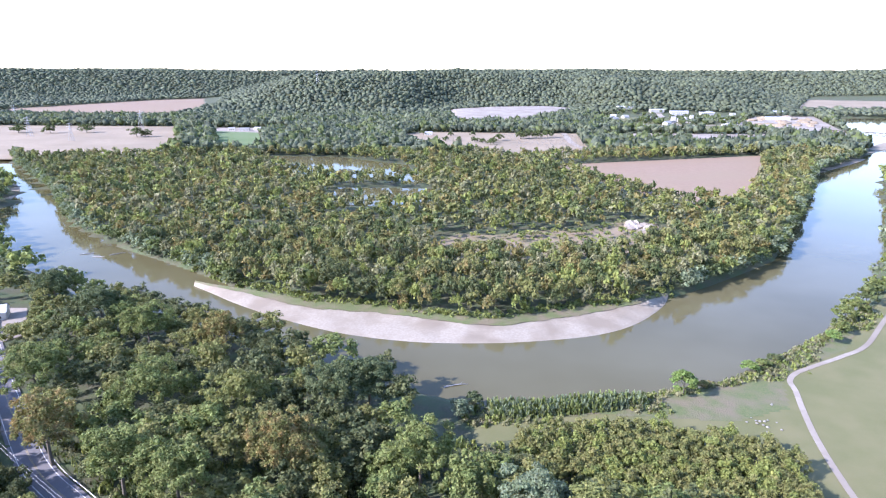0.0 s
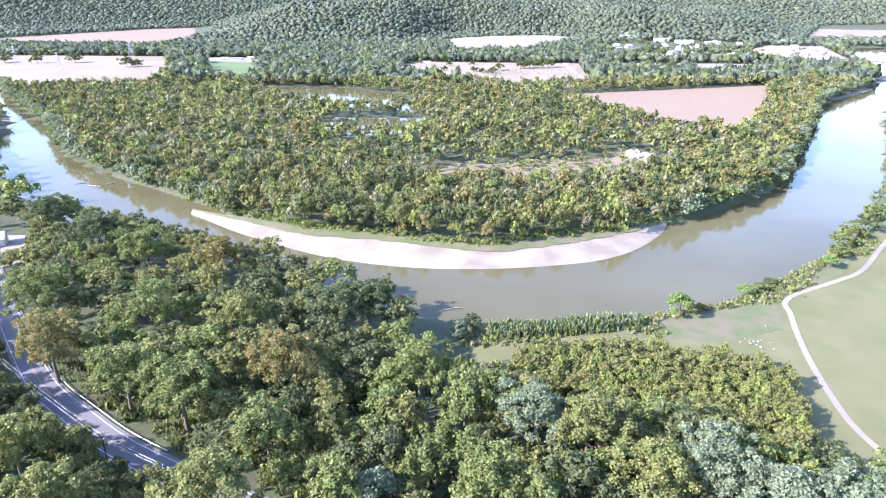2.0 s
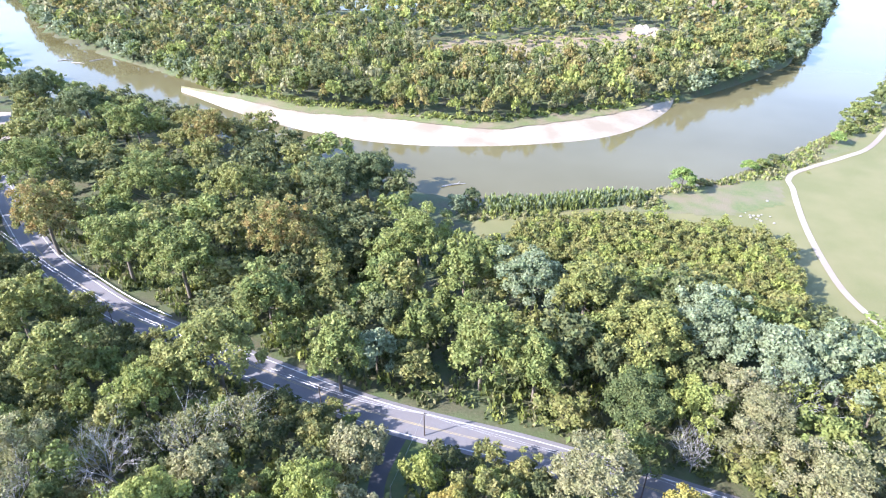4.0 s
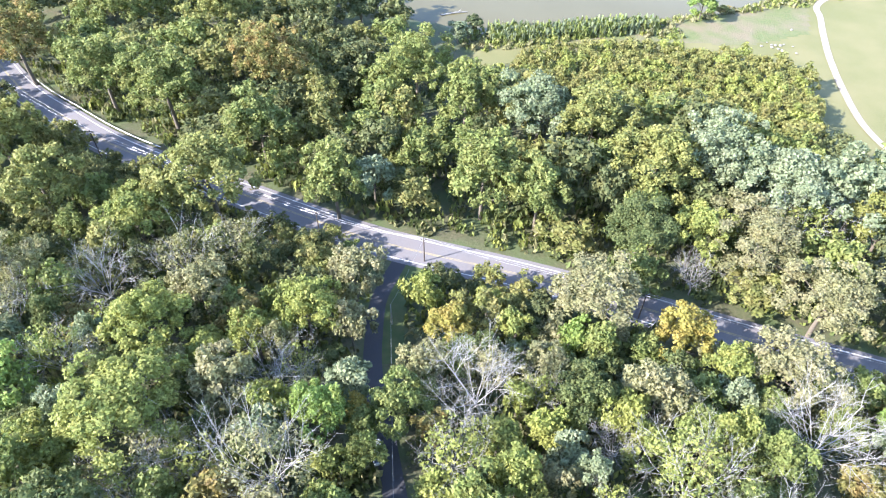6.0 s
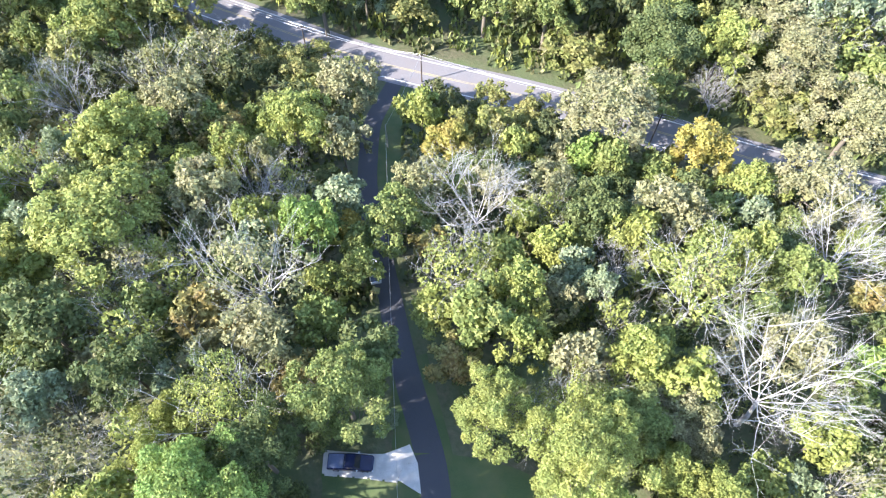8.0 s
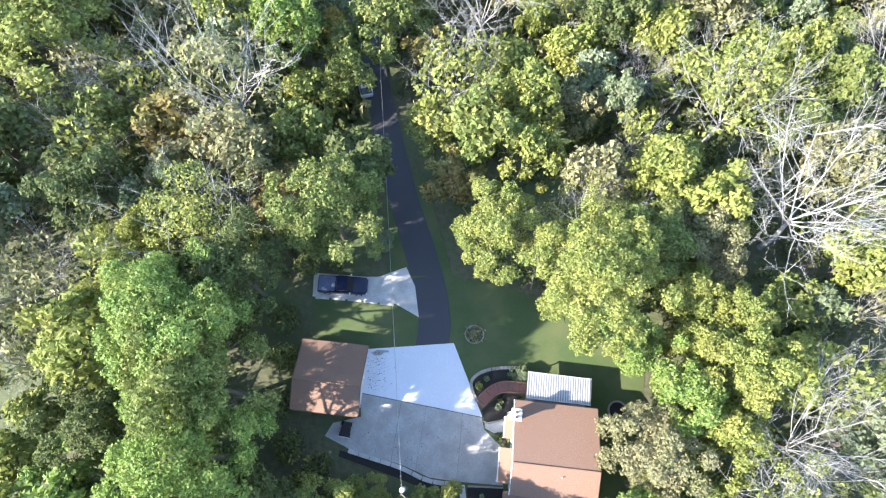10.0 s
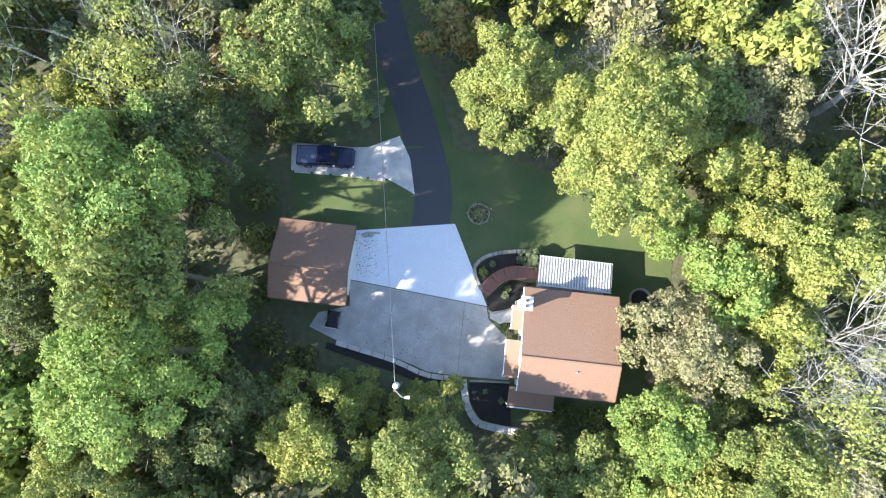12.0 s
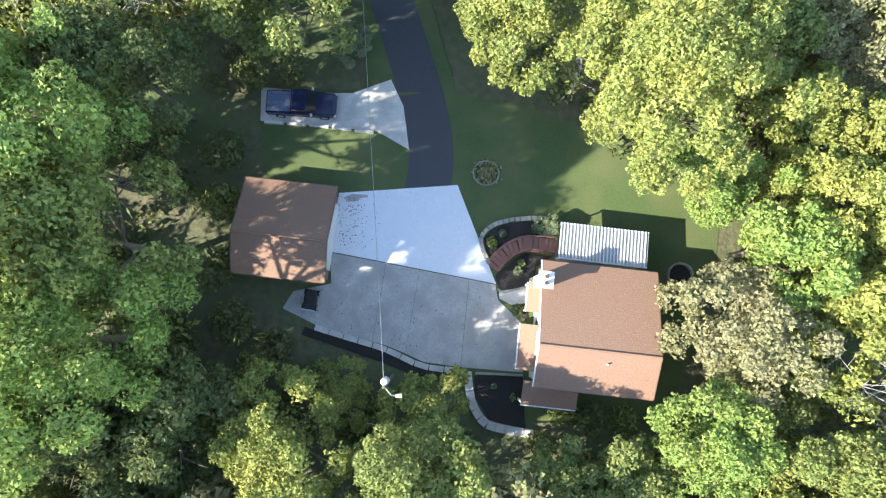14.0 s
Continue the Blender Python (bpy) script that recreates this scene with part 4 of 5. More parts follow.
# loose trees and hedges among the far works and fields
tx, ty = rng_w.uniform(280, 1000, 1500), rng_w.uniform(1100, 1900, 1500)
belt = np.sin(tx * 0.011 + ty * 0.004) + np.sin(ty * 0.017 - tx * 0.003 + 1)
ok = (inside(PALE_FIELDS, tx, ty) | inside(YARD_NORTH, tx, ty)) & (belt > 0.25)
for line, half in TRACKS:
    ok &= away(line, tx, ty) > half + 5
tx, ty = tx[ok], ty[ok]
kt = rng_w.uniform(0.5, 1.2, tx.size)
many("hedgerow_trees", "scattered trees and hedges among distant works", np.column_stack([tx, ty, ground(tx, ty) - 0.3, 7.5 * kt, 12 * kt]), rough, [WOODS[1], HAZED[0]], rng_w)

# undergrowth beneath the near trees
ux, uy = rng_w.uniform(-150, 100, 6000), rng_w.uniform(-40, 190, 6000)
ok = (np.abs(ux) < 0.76 * np.clip(uy, 0, None) + 42) & (away(ROAD, ux, uy) > 6.5) & (away(DRIVE, ux, uy) > 3.2) & (away([(-5.5, 99), (-9.6, 84), (-9.2, 66)], ux, uy) > 3.4)
for p in CLEAR:
    ok &= ~inside(p, ux, uy)
ux, uy = ux[ok], uy[ok]
us = np.column_stack([ux, uy, ground(ux, uy) - 0.5, rng_w.uniform(1.0, 2.3, ux.size), rng_w.uniform(1.8, 4.6, ux.size)])
shrub = []
for _ in range(4):
    c = unit(rng_w, 20)
    lv, lf = leaf_cards(rng_w, c * (0.9, 0.9, 0.45) + (0, 0, 0.5), c, 0.34)
    shrub.append((lv, [lf]))
herb = []
for _ in range(4):
    c = unit(rng_w, 90)
    lv, lf = leaf_cards(rng_w, c * rng_w.uniform(0.4, 1.0, (90, 1)) * (0.9, 0.9, 0.45) + (0, 0, 0.45), c, 0.12)
    herb.append((lv, [lf]))
close = (us[:, 1] < 36) & (np.abs(us[:, 0]) < 50)
many("undergrowth", "leafy shaded undergrowth round a garden", us[close], herb, [WOODS[0], WOODS[1], WOODS[1], WOODS[2]], rng_w, "undergrowth")
us = us[~close]
many("undergrowth", "shaded green and brown undergrowth below the trees", us, shrub, [WOODS[0], WOODS[1], WOODS[1], WOODS[2], WOODS[5]], rng_w, "undergrowth")

# ---- house, garage and yard ----
TURN_H = -6.5


def plank_line(parent, name, line, width, height, length, z, mat, gap=0.03):
    """Blocks laid end to end along a line; objects of their own on one mesh."""
    p = np.array(bent(line, 0.05))
    s = np.concatenate([[0], np.cumsum(np.hypot(*np.diff(p, axis=0).T))])
    n = max(1, int(s[-1] / length))
    data = Shape().box(-length / 2 + gap / 2, -width / 2, 0, length / 2 - gap / 2, width / 2, height).mesh(name, mat)
    for k in range(n):
        t = (k + 0.5) * s[-1] / n
        x, y = np.interp(t, s, p[:, 0]), np.interp(t, s, p[:, 1])
        dx, dy = np.interp(t + 0.1, s, p[:, 0]) - np.interp(t - 0.1, s, p[:, 0]), np.interp(t + 0.1, s, p[:, 1]) - np.interp(t - 0.1, s, p[:, 1])
        ob = part(name, data, None, parent)
        ob.matrix_basis = pose(x, y, z + float(rng_t.uniform(-0.015, 0.015)), 0, 0, math.degrees(math.atan2(dy, dx)) + float(rng_t.uniform(-2, 2)))


# concrete forecourt
A0, A1, B0, B1, C0, C1 = (-4.2, 3.95), (-5.2, -2.05), (-1.6, 3.44), (-2.7, -2.95), (2.2, 2.69), (1.5, -4.0)
court = thing("forecourt", "concrete parking court of one new white and four old grey slabs", "pavement", kind="structure")
part("slab", Shape().prism([(-7.9, 9.45), (1.35, 10.05), (4.25, 2.33), (-8.5, 4.86)], -0.1, 0.115), concrete_new, court, "new white concrete slab")
for poly in ([(-8.5, 4.8), A0, A1, (-9.1, -1.0), (-12.1, 0.5), (-11.3, 1.8), (-8.4, 2.4)], [A0, B0, B1, (-4.3, -2.3), A1], [B0, C0, C1, (-1.3, -3.6), B1], [C0, (4.2, 2.27), (4.4, 1.1), (6.3, -0.8), (6.2, -4.4), C1]):
    c = np.mean(poly, 0)
    part("slab", Shape().prism([tuple(c + (np.array(q) - c) * 0.994) for q in poly], -0.1, 0.1), concrete_old, court)
part("slab", Shape().prism([(4.5, 1.75), (7.0, 2.15), (7.0, 0.9), (5.4, 0.72), (4.5, 1.2)], -0.1, 0.105), concrete_pale, court, "small pale walkway slab")
solo("parking_apron", Shape().prism([(-3.9, 18.6), (-2.9, 16.4), (-2.45, 12.9), (-5.0, 14.4), (-14.2, 15.3), (-14.2, 18.0), (-8.5, 17.5), (-6.9, 17.5)], -0.6, 0.16), concrete_pale, "pale cracked concrete parking apron beside the drive", "pavement", "structure")
crack = surface("dark_crack", (0.05, 0.045, 0.04), (0.09, 0.08, 0.07), 9, 1, (0.06, 0.05, 0.05), bump=0)
for line in ([(-5.2, 14.6), (-4.4, 16.2), (-3.0, 16.4)], [(-7.6, 15.2), (-6.2, 15.5), (-5.1, 15.3)]):
    solo("crack", Shape().tube([(x, y, 0.128) for x, y in bent(line, 0.4)], [0.035] * len(bent(line, 0.4)), 4), crack, "dark crack across concrete", "crack", "structure")
kerb = thing("kerb", "pale concrete kerb along the lower edge of the apron", "kerb", kind="structure")
plank_line(kerb, "kerbstone", [(-14.0, 15.15), (-9.5, 14.8), (-5.1, 14.25)], 0.22, 0.34, 1.5, 0, concrete_pale, 0.01)
kerb = thing("kerb", "low grey concrete kerb round the forecourt", "kerb", kind="structure")
plank_line(kerb, "kerbstone", [(-9.6, -0.95), (-7, -1.75), (-4.3, -2.6), (-1.4, -3.85), (1.4, -4.25)], 0.42, 0.2, 1.1, 0, concrete_pale, 0.01)
solo("mulch_bed", Shape().prism([(-10.4, -0.9), (-7, -1.9), (-4.3, -2.75), (-1.4, -4.0), (1.4, -4.4), (1.3, -5.1), (-1.5, -4.8), (-4.5, -3.6), (-7.4, -2.6), (-10.6, -1.5)], -0.2, 0.09), mulch, "dark mulch strip below the kerb", "garden bed", "structure")
for poly in ([(3.5, 4.3), (3.3, 5.8), (4.1, 6.6), (5.4, 7.05), (7.5, 7.2), (8.7, 7.0), (8.7, 5.8), (6.4, 5.9), (4.9, 5.1)], [(4.2, 3.0), (6.4, 4.7), (8.6, 4.4), (7.4, 3.6), (7.1, 2.3), (4.9, 1.8), (4.45, 2.0)],
             [(5.45, 0.66), (6.7, 0.8), (6.6, -0.5), (6.0, -0.1)], [(2.55, -4.6), (6.2, -4.6), (6.3, -8.5), (3.6, -7.9), (2.6, -6.2)]):
    solo("mulch_bed", Shape().prism(poly, -0.2, 0.13), mulch, "dark mulched garden bed by the house", "garden bed", "structure")
edging = thing("stone_edging", "curved border of pale stone blocks round a bed", "garden edging", kind="structure")
plank_line(edging, "stone", [(3.75, 3.85), (3.25, 5.0), (3.2, 6.0), (4.0, 6.8), (5.4, 7.25), (7.5, 7.42), (8.8, 7.25)], 0.32, 0.3, 0.42, 0.02, stone)
edging = thing("stone_edging", "stepped border of grey blocks round a bed", "garden edging", kind="structure")
plank_line(edging, "stone", [(2.0, -4.3), (2.15, -5.6), (2.4, -6.7), (3.3, -8.05), (5.0, -8.6), (6.9, -8.9)], 0.62, 0.32, 0.7, 0.02, concrete_pale)
edging = thing("stone_edging", "thin pale edging beside a walkway", "garden edging", kind="structure")
plank_line(edging, "stone", [(4.35, 1.9), (4.9, 1.68), (5.6, 1.85), (7.0, 2.2)], 0.14, 0.2, 0.45, 0.02, stone)
plank_line(edging, "stone", [(2.6, -4.42), (4.4, -4.5), (6.2, -4.6)], 0.16, 0.24, 0.6, 0.02, stone)

# fallen leaves and a damp stain on the slabs
n_l = 260
lx, ly = -7.9 + np.abs(rng_t.normal(0, 1.3, n_l)), rng_t.uniform(5.0, 9.2, n_l)
lx[160:], ly[160:] = rng_t.uniform(-11, 5, n_l - 160), rng_t.uniform(-2.6, 2.2, n_l - 160)
keep_ = ~((ly < -1.4) & (lx < -4)) & ~((lx < -8.3) & (ly > 2.2))
lx, ly = lx[keep_], ly[keep_]
cv, cf = leaf_cards(rng_t, np.column_stack([lx, ly, np.full(lx.size, 0.135)]), np.tile((0, 0, 6.0), (lx.size, 1)), 0.055)
solo("fallen_leaves", Shape().add(cv, cf), surface("dry_leaves", (0.08, 0.05, 0.03), (0.16, 0.10, 0.05), 6, 1, (0.06, 0.05, 0.04), bump=0), "scattered dry brown leaves on concrete", "leaves", "stuff")
solo("stain", Shape().prism([(-7.5, 9.1), (-6.9, 9.35), (-5.7, 9.3), (-5.6, 9.1), (-6.2, 9.05), (-6.4, 8.8), (-7.2, 8.75)], 0.1, 0.119), concrete_old, "grey damp patch on the new slab", "stain", "structure")

# steps up to the side door
steps = thing("garden_steps", "red-brown stained wooden steps curving up to the side door", "steps")
route = np.array(bent([(3.95, 3.6), (4.6, 4.3), (5.4, 4.95), (6.4, 5.3), (7.6, 5.25), (8.9, 5.1)], 0.05))
tread = Shape().box(-0.17, -0.5, 0, 0.17, 0.5, 0.06).mesh("tread", deck_wood)
left_rail, right_rail = [], []
for k in range(15):
    q = route[int((k + 0.5) / 15 * (len(route) - 1))]
    d = route[min(int((k + 0.5) / 15 * (len(route) - 1)) + 2, len(route) - 1)] - q
    d = d / (np.hypot(*d) + 1e-9)
    z = 0.12 + min(k, 11) * 0.085
    ob = part("tread", tread, None, steps)
    ob.matrix_basis = pose(q[0], q[1], z, 0, 0, math.degrees(math.atan2(d[1], d[0])))
    left_rail.append((q[0] - d[1] * 0.52, q[1] + d[0] * 0.52, z + 0.85))
    right_rail.append((q[0] + d[1] * 0.52, q[1] - d[0] * 0.52, z + 0.85))
for rail in (left_rail, right_rail):
    part("handrail", Shape().tube(rail, [0.05] * len(rail), 4), deck_wood, steps)
    part("stringer", Shape().tube([(x, y, z - 0.9) for x, y, z in rail], [0.09] * len(rail), 4), deck_wood, steps)
    for x, y, z in rail[::3]:
        part("post", Shape().box(x - 0.045, y - 0.045, -0.1, x + 0.045, y + 0.045, z), deck_wood, steps)


def roof_pair(parent, x0, x1, ys, zs, mat, thick=0.14):
    """Two roof slopes from north eave over the ridge to the south eave."""
    for (ya, za), (yb, zb) in (((ys[0], zs[0]), (ys[1], zs[1])), ((ys[1], zs[1]), (ys[2], zs[2]))):
        s = Shape()
        v = [(x, y, z + o) for o in (0, thick) for x in (x0, x1) for y, z in ((ya, za), (yb, zb))]
        s.add(v, [(0, 1, 3, 2), (4, 6, 7, 5), (0, 4, 5, 1), (2, 3, 7, 6), (0, 2, 6, 4), (1, 5, 7, 3)])
        part("roof", s, mat, parent, "brown asphalt-shingle roof slope")
    part("ridge_cap", Shape().tube([(x0, ys[1], zs[1] + thick + 0.01), (x1, ys[1], zs[1] + thick + 0.01)], [0.1, 0.1], 6), mat, parent)
    for x in (x0 - 0.03, x1 + 0.03):
        s = Shape()
        for (ya, za), (yb, zb) in (((ys[0], zs[0]), (ys[1], zs[1])), ((ys[1], zs[1]), (ys[2], zs[2]))):
            s.add([(x + o, y, z + h) for o in (-0.03, 0.03) for (y, z) in ((ya, za), (yb, zb)) for h in (-0.12, thick + 0.02)], [(0, 1, 3, 2), (4, 6, 7, 5), (0, 2, 6, 4), (1, 5, 7, 3), (0, 4, 5, 1), (2, 3, 7, 6)])
        part("bargeboard", s, white_paint if x < 0 and x0 < -4 else brown_metal, parent, "painted bargeboard")
    for y, z in ((ys[0], zs[0]), (ys[2], zs[2])):
        part("gutter", Shape().box(x0, y - 0.07, z - 0.08, x1, y + 0.07, z + 0.05), brown_metal, parent, "brown metal gutter")


def gable_walls(parent, x0, x1, ys, zs, mat, thick=0.2):
    """Outer walls; gables face along x."""
    prof = [(ys[0], -0.3), (ys[2], -0.3), (ys[2], zs[2]), (ys[1], zs[1]), (ys[0], zs[0])]
    for xa in (x0, x1 - thick):
        s = Shape()
        v = [(x, y, z) for x in (xa, xa + thick) for y, z in prof]
        s.v.append(np.array(v))
        s.f.append([tuple(range(4, -1, -1)), tuple(range(5, 10))] + [(i, (i + 1) % 5, 5 + (i + 1) % 5, 5 + i) for i in range(5)])
        s.m.append(np.zeros(7, int))
        s.n += 10
        part("wall", s, mat, parent)
    for y, z in ((ys[0] - thick, zs[0]), (ys[2], zs[2])):
        part("wall", Shape().box(x0 + thick, y, -0.3, x1 - thick, y + thick, z), mat, parent)


def window(parent, x, y0, y1, z0, z1, out):
    """A window in a gable wall at x, facing out (+1 or -1 along x)."""
    w_ = part("window", Shape().box(min(x, x + out * 0.05), y0, z0, max(x, x + out * 0.05), y1, z1), white_paint, parent, "white framed window")
    xa = x + out * 0.05
    part("pane", Shape().box(min(xa, xa + out * 0.012), y0 + 0.08, z0 + 0.08, max(xa, xa + out * 0.012), (y0 + y1) / 2 - 0.03, z1 - 0.08), glass_dark, w_, "dark glass pane")
    part("pane", Shape().box(min(xa, xa + out * 0.012), (y0 + y1) / 2 + 0.03, z0 + 0.08, max(xa, xa + out * 0.012), y1 - 0.08, z1 - 0.08), glass_dark, w_, "dark glass pane")
    part("sill", Shape().box(min(x, x + out * 0.14), y0 - 0.06, z0 - 0.07, max(x, x + out * 0.14), y1 + 0.06, z0), white_paint, w_)


house = thing("house", "small house with a brown shingle roof and white trim", "house", pose(10.85, -0.95, 0, 0, 0, TURN_H))
HY, HZ = (4.35, -1.55, -4.5), (3.5, 5.7, 4.5)
gable_walls(house, -3.75, 3.85, (4.0, -1.55, -4.2), (3.55, 5.6, 4.55), siding)
roof_pair(house, -4.05, 4.15, HY, HZ, shingles)
for y0, y1 in ((-3.6, -2.4), (-1.6, 0.2), (0.9, 1.7)):
    window(house, -3.75, y0, y1, 0.9, 2.2, -1)
    window(house, 3.85, y0, y1, 0.9, 2.2, 1)
window(house, -3.75, -2.4, -0.8, 3.0, 4.1, -1)
d_ = part("door", Shape().box(-3.81, -0.1 + 0.4, 0, -3.75, 0.8, 2.05), white_paint, house, "white front door")
part("handle", Shape().tube([(-3.86, 0.72, 0.95), (-3.86, 0.72, 1.1)], [0.03, 0.03], 6), grey_metal, d_, "steel door handle")
for x0, x1, y0, y1, z0, z1, lab in ((-4.75, -3.78, 0.6, 2.75, 2.35, 2.75, "narrow brown pent roof over the entrance"), (-5.05, -3.78, -3.6, -0.3, 2.3, 2.75, "brown porch roof over the front wall"), (-4.5, -0.55, -6.0, -4.25, 2.4, 2.9, "brown lower porch roof")):
    s = Shape()
    if y0 > -5:
        s.add([(x0, y0, z0), (x1, y0, z1), (x1, y1, z1), (x0, y1, z0), (x0, y0, z0 + 0.1), (x1, y0, z1 + 0.1), (x1, y1, z1 + 0.1), (x0, y1, z0 + 0.1)], [(0, 3, 2, 1), (4, 5, 6, 7), (0, 1, 5, 4), (2, 3, 7, 6), (0, 4, 7, 3), (1, 2, 6, 5)])
    else:
        s.add([(x0, y0, z0), (x1, y0, z0), (x1, y1, z1), (x0, y1, z1), (x0, y0, z0 + 0.1), (x1, y0, z0 + 0.1), (x1, y1, z1 + 0.1), (x0, y1, z1 + 0.1)], [(0, 3, 2, 1), (4, 5, 6, 7), (0, 1, 5, 4), (2, 3, 7, 6), (0, 4, 7, 3), (1, 2, 6, 5)])
    pr = part("porch_roof", s, shingles, house, lab)
    part("gutter", Shape().box(x0 - 0.08, y0, z0 - 0.04, x0, y1, z0 + 0.09) if y0 > -5 else Shape().box(x0, y0 - 0.08, z0 - 0.04, x1, y0, z0 + 0.09), white_metal, pr)
    for x, y in (((x0 + 0.1, y0 + 0.1), (x0 + 0.1, y1 - 0.1)) if y0 > -5 else ((x0 + 0.1, y0 + 0.1), (x1 - 0.1, y0 + 0.1))):
        part("porch_post", Shape().box(x - 0.06, y - 0.06, -0.1, x + 0.06, y + 0.06, z0), white_paint, pr)
ch = part("chimney", Shape().box(-4.4, 2.35, -0.2, -3.72, 3.2, 5.9).box(-4.5, 2.25, 5.9, -3.6, 3.3, 6.05), siding, house, "pale rendered chimney stack")
part("chimney_cap", Shape().box(-4.55, 2.2, 6.05, -3.55, 3.35, 6.15), white_paint, ch, "white chimney cap")
for y in (2.55, 3.0):
    part("flue", Shape().tube([(-4.05, y, 6.15), (-4.05, y, 6.45)], [0.15, 0.15], 10, cap=False), brick_wall, ch, "round clay flue")
part("roof_vent", Shape().tube([(0.6, -2.4, 5.2), (0.6, -2.4, 5.75)], [0.06, 0.06], 8), white_metal, house, "white vent pipe")

canopy = thing("patio_awning", "white ribbed metal patio awning against the house", "awning", pose(12.0, 5.05, 0, 0, 0, TURN_H - 0.5))
panel = Shape().box(-0.125, -1.35, 0, -0.02, 1.3, 0.03).box(-0.125, -1.35, 0.03, -0.075, 1.3, 0.09).mesh("panel", white_metal)
for k in range(26):
    ob = part("panel", panel, None, canopy)
    ob.matrix_basis = pose(-3.12 + k * 0.25, 0, 2.55, -4, 0, 0)
sheet = part("sheet", Shape().box(-3.25, -1.35, -0.05, 3.25, 1.3, -0.02), concrete_old, canopy, "grey corrugated sheet")
sheet.matrix_basis = pose(0, 0, 2.55, -4, 0, 0)
part("front_beam", Shape().box(-3.25, 1.2, 2.3, 3.25, 1.32, 2.46), white_metal, canopy)
part("rear_beam", Shape().box(-3.25, -1.4, 2.5, 3.25, -1.3, 2.66), white_metal, canopy)
for x in (-3.1, 0, 3.1):
    part("post", Shape().box(x - 0.05, 1.2, -0.1, x + 0.05, 1.3, 2.32), white_metal, canopy)
solo("patio", Shape().prism([(9.0, 6.6), (15.3, 5.9), (15.0, 3.2), (8.8, 3.9)], -0.2, 0.12), concrete_old, "grey concrete patio under an awning", "pavement", "structure")

garage = thing("garage", "detached garage with a brown shingle roof and white trim", "garage", pose(-11.4, 6.25, 0, 0, 0, TURN_H))
gable_walls(garage, -3.05, 3.1, (3.2, -0.7, -3.25), (2.45, 3.8, 2.7), brick_wall)
roof_pair(garage, -3.45, 3.4, (3.6, -0.7, -3.6), (2.35, 3.9, 2.6), shingles)
gd = part("garage_door", Shape().box(3.1, -2.4, 0, 3.16, 2.4, 2.15), white_paint, garage, "wide white panelled garage door")
for k in range(4):
    part("door_panel", Shape().box(3.16, -2.3, 0.08 + k * 0.52, 3.19, 2.3, 0.54 + k * 0.52), white_paint, gd)
part("door_frame", Shape().box(3.1, -2.55, 0, 3.2, -2.4, 2.3).box(3.1, 2.4, 0, 3.2, 2.55, 2.3).box(3.1, -2.55, 2.16, 3.2, 2.55, 2.32), white_paint, garage)
window(garage, -3.05, -0.8, 0.4, 1.0, 1.9, -1)


# ---- vehicles and small things in the yard ----
def loft(sections):
    """A hull through cross-sections of (x, half width, bottom, top), with chamfered upper edges."""
    s = Shape()
    rings = []
    for x, w_, z0, z1 in sections:
        c = min(0.12, (z1 - z0) * 0.3)
        rings.append([(x, -w_, z0), (x, -w_, z1 - c), (x, -w_ + c, z1), (x, w_ - c, z1), (x, w_, z1 - c), (x, w_, z0)])
    n = 6
    for r0, r1 in zip(rings, rings[1:]):
        s.add([*r0, *r1], [(i, (i + 1) % n, n + (i + 1) % n, n + i) for i in range(n)])
    s.f.append([(0, 1, 2, 3, 4, 5), tuple(range(s.n - 1, s.n - 7, -1))])
    s.m.append(np.zeros(2, int))
    return s


def wheels(parent, xs, half, radius=0.38):
    for x in xs:
        for y in (-half, half):
            wheel = part("wheel", Shape().tube([(x, y - 0.11, radius), (x, y + 0.11, radius)], [radius, radius], 16), rubber, parent)
            o = 0.115 if y > 0 else -0.115
            part("rim", Shape().tube([(x, y + o * 0.9, radius), (x, y + o, radius)], [radius * 0.62, radius * 0.6], 12), grey_metal, wheel, "steel wheel rim")


truck = thing("pickup_truck", "dark navy pickup truck parked on the concrete apron", "truck", pose(-10.75, 16.35, 0.16, 0, 0, -3))
part("body", loft([(-2.7, 0.9, 0.5, 1.15), (-0.6, 0.95, 0.42, 1.18), (0.9, 0.95, 0.42, 1.15), (1.6, 0.94, 0.42, 1.1), (2.45, 0.9, 0.45, 1.0), (2.7, 0.8, 0.5, 0.9)]), navy_paint, truck)
cab = part("cab", loft([(-0.75, 0.84, 1.15, 1.3), (-0.5, 0.8, 1.15, 1.85), (0.5, 0.8, 1.15, 1.88), (1.15, 0.84, 1.1, 1.2)]), navy_paint, truck)
part("windscreen", Shape().add([(0.62, -0.7, 1.83), (0.62, 0.7, 1.83), (1.17, 0.76, 1.22), (1.17, -0.76, 1.22), (0.6, -0.7, 1.8), (0.6, 0.7, 1.8), (1.1, 0.76, 1.2), (1.1, -0.76, 1.2)], [(0, 3, 2, 1), (4, 5, 6, 7), (0, 1, 5, 4), (2, 3, 7, 6), (0, 4, 7, 3), (1, 2, 6, 5)]), glass_dark, cab, "tinted windscreen")
for y in (-0.82, 0.82):
    part("side_window", Shape().box(-0.4, y - 0.015, 1.32, 0.55, y + 0.015, 1.72), glass_dark, cab)
    part("mirror", Shape().box(0.8, y * 1.28 - 0.1, 1.2, 0.95, y * 1.28 + 0.1, 1.38), white_metal, truck, "pale door mirror")
    part("headlight", Shape().box(2.55, y - 0.14, 0.68, 2.69, y + 0.06, 0.85), white_metal, truck, "clear headlight")
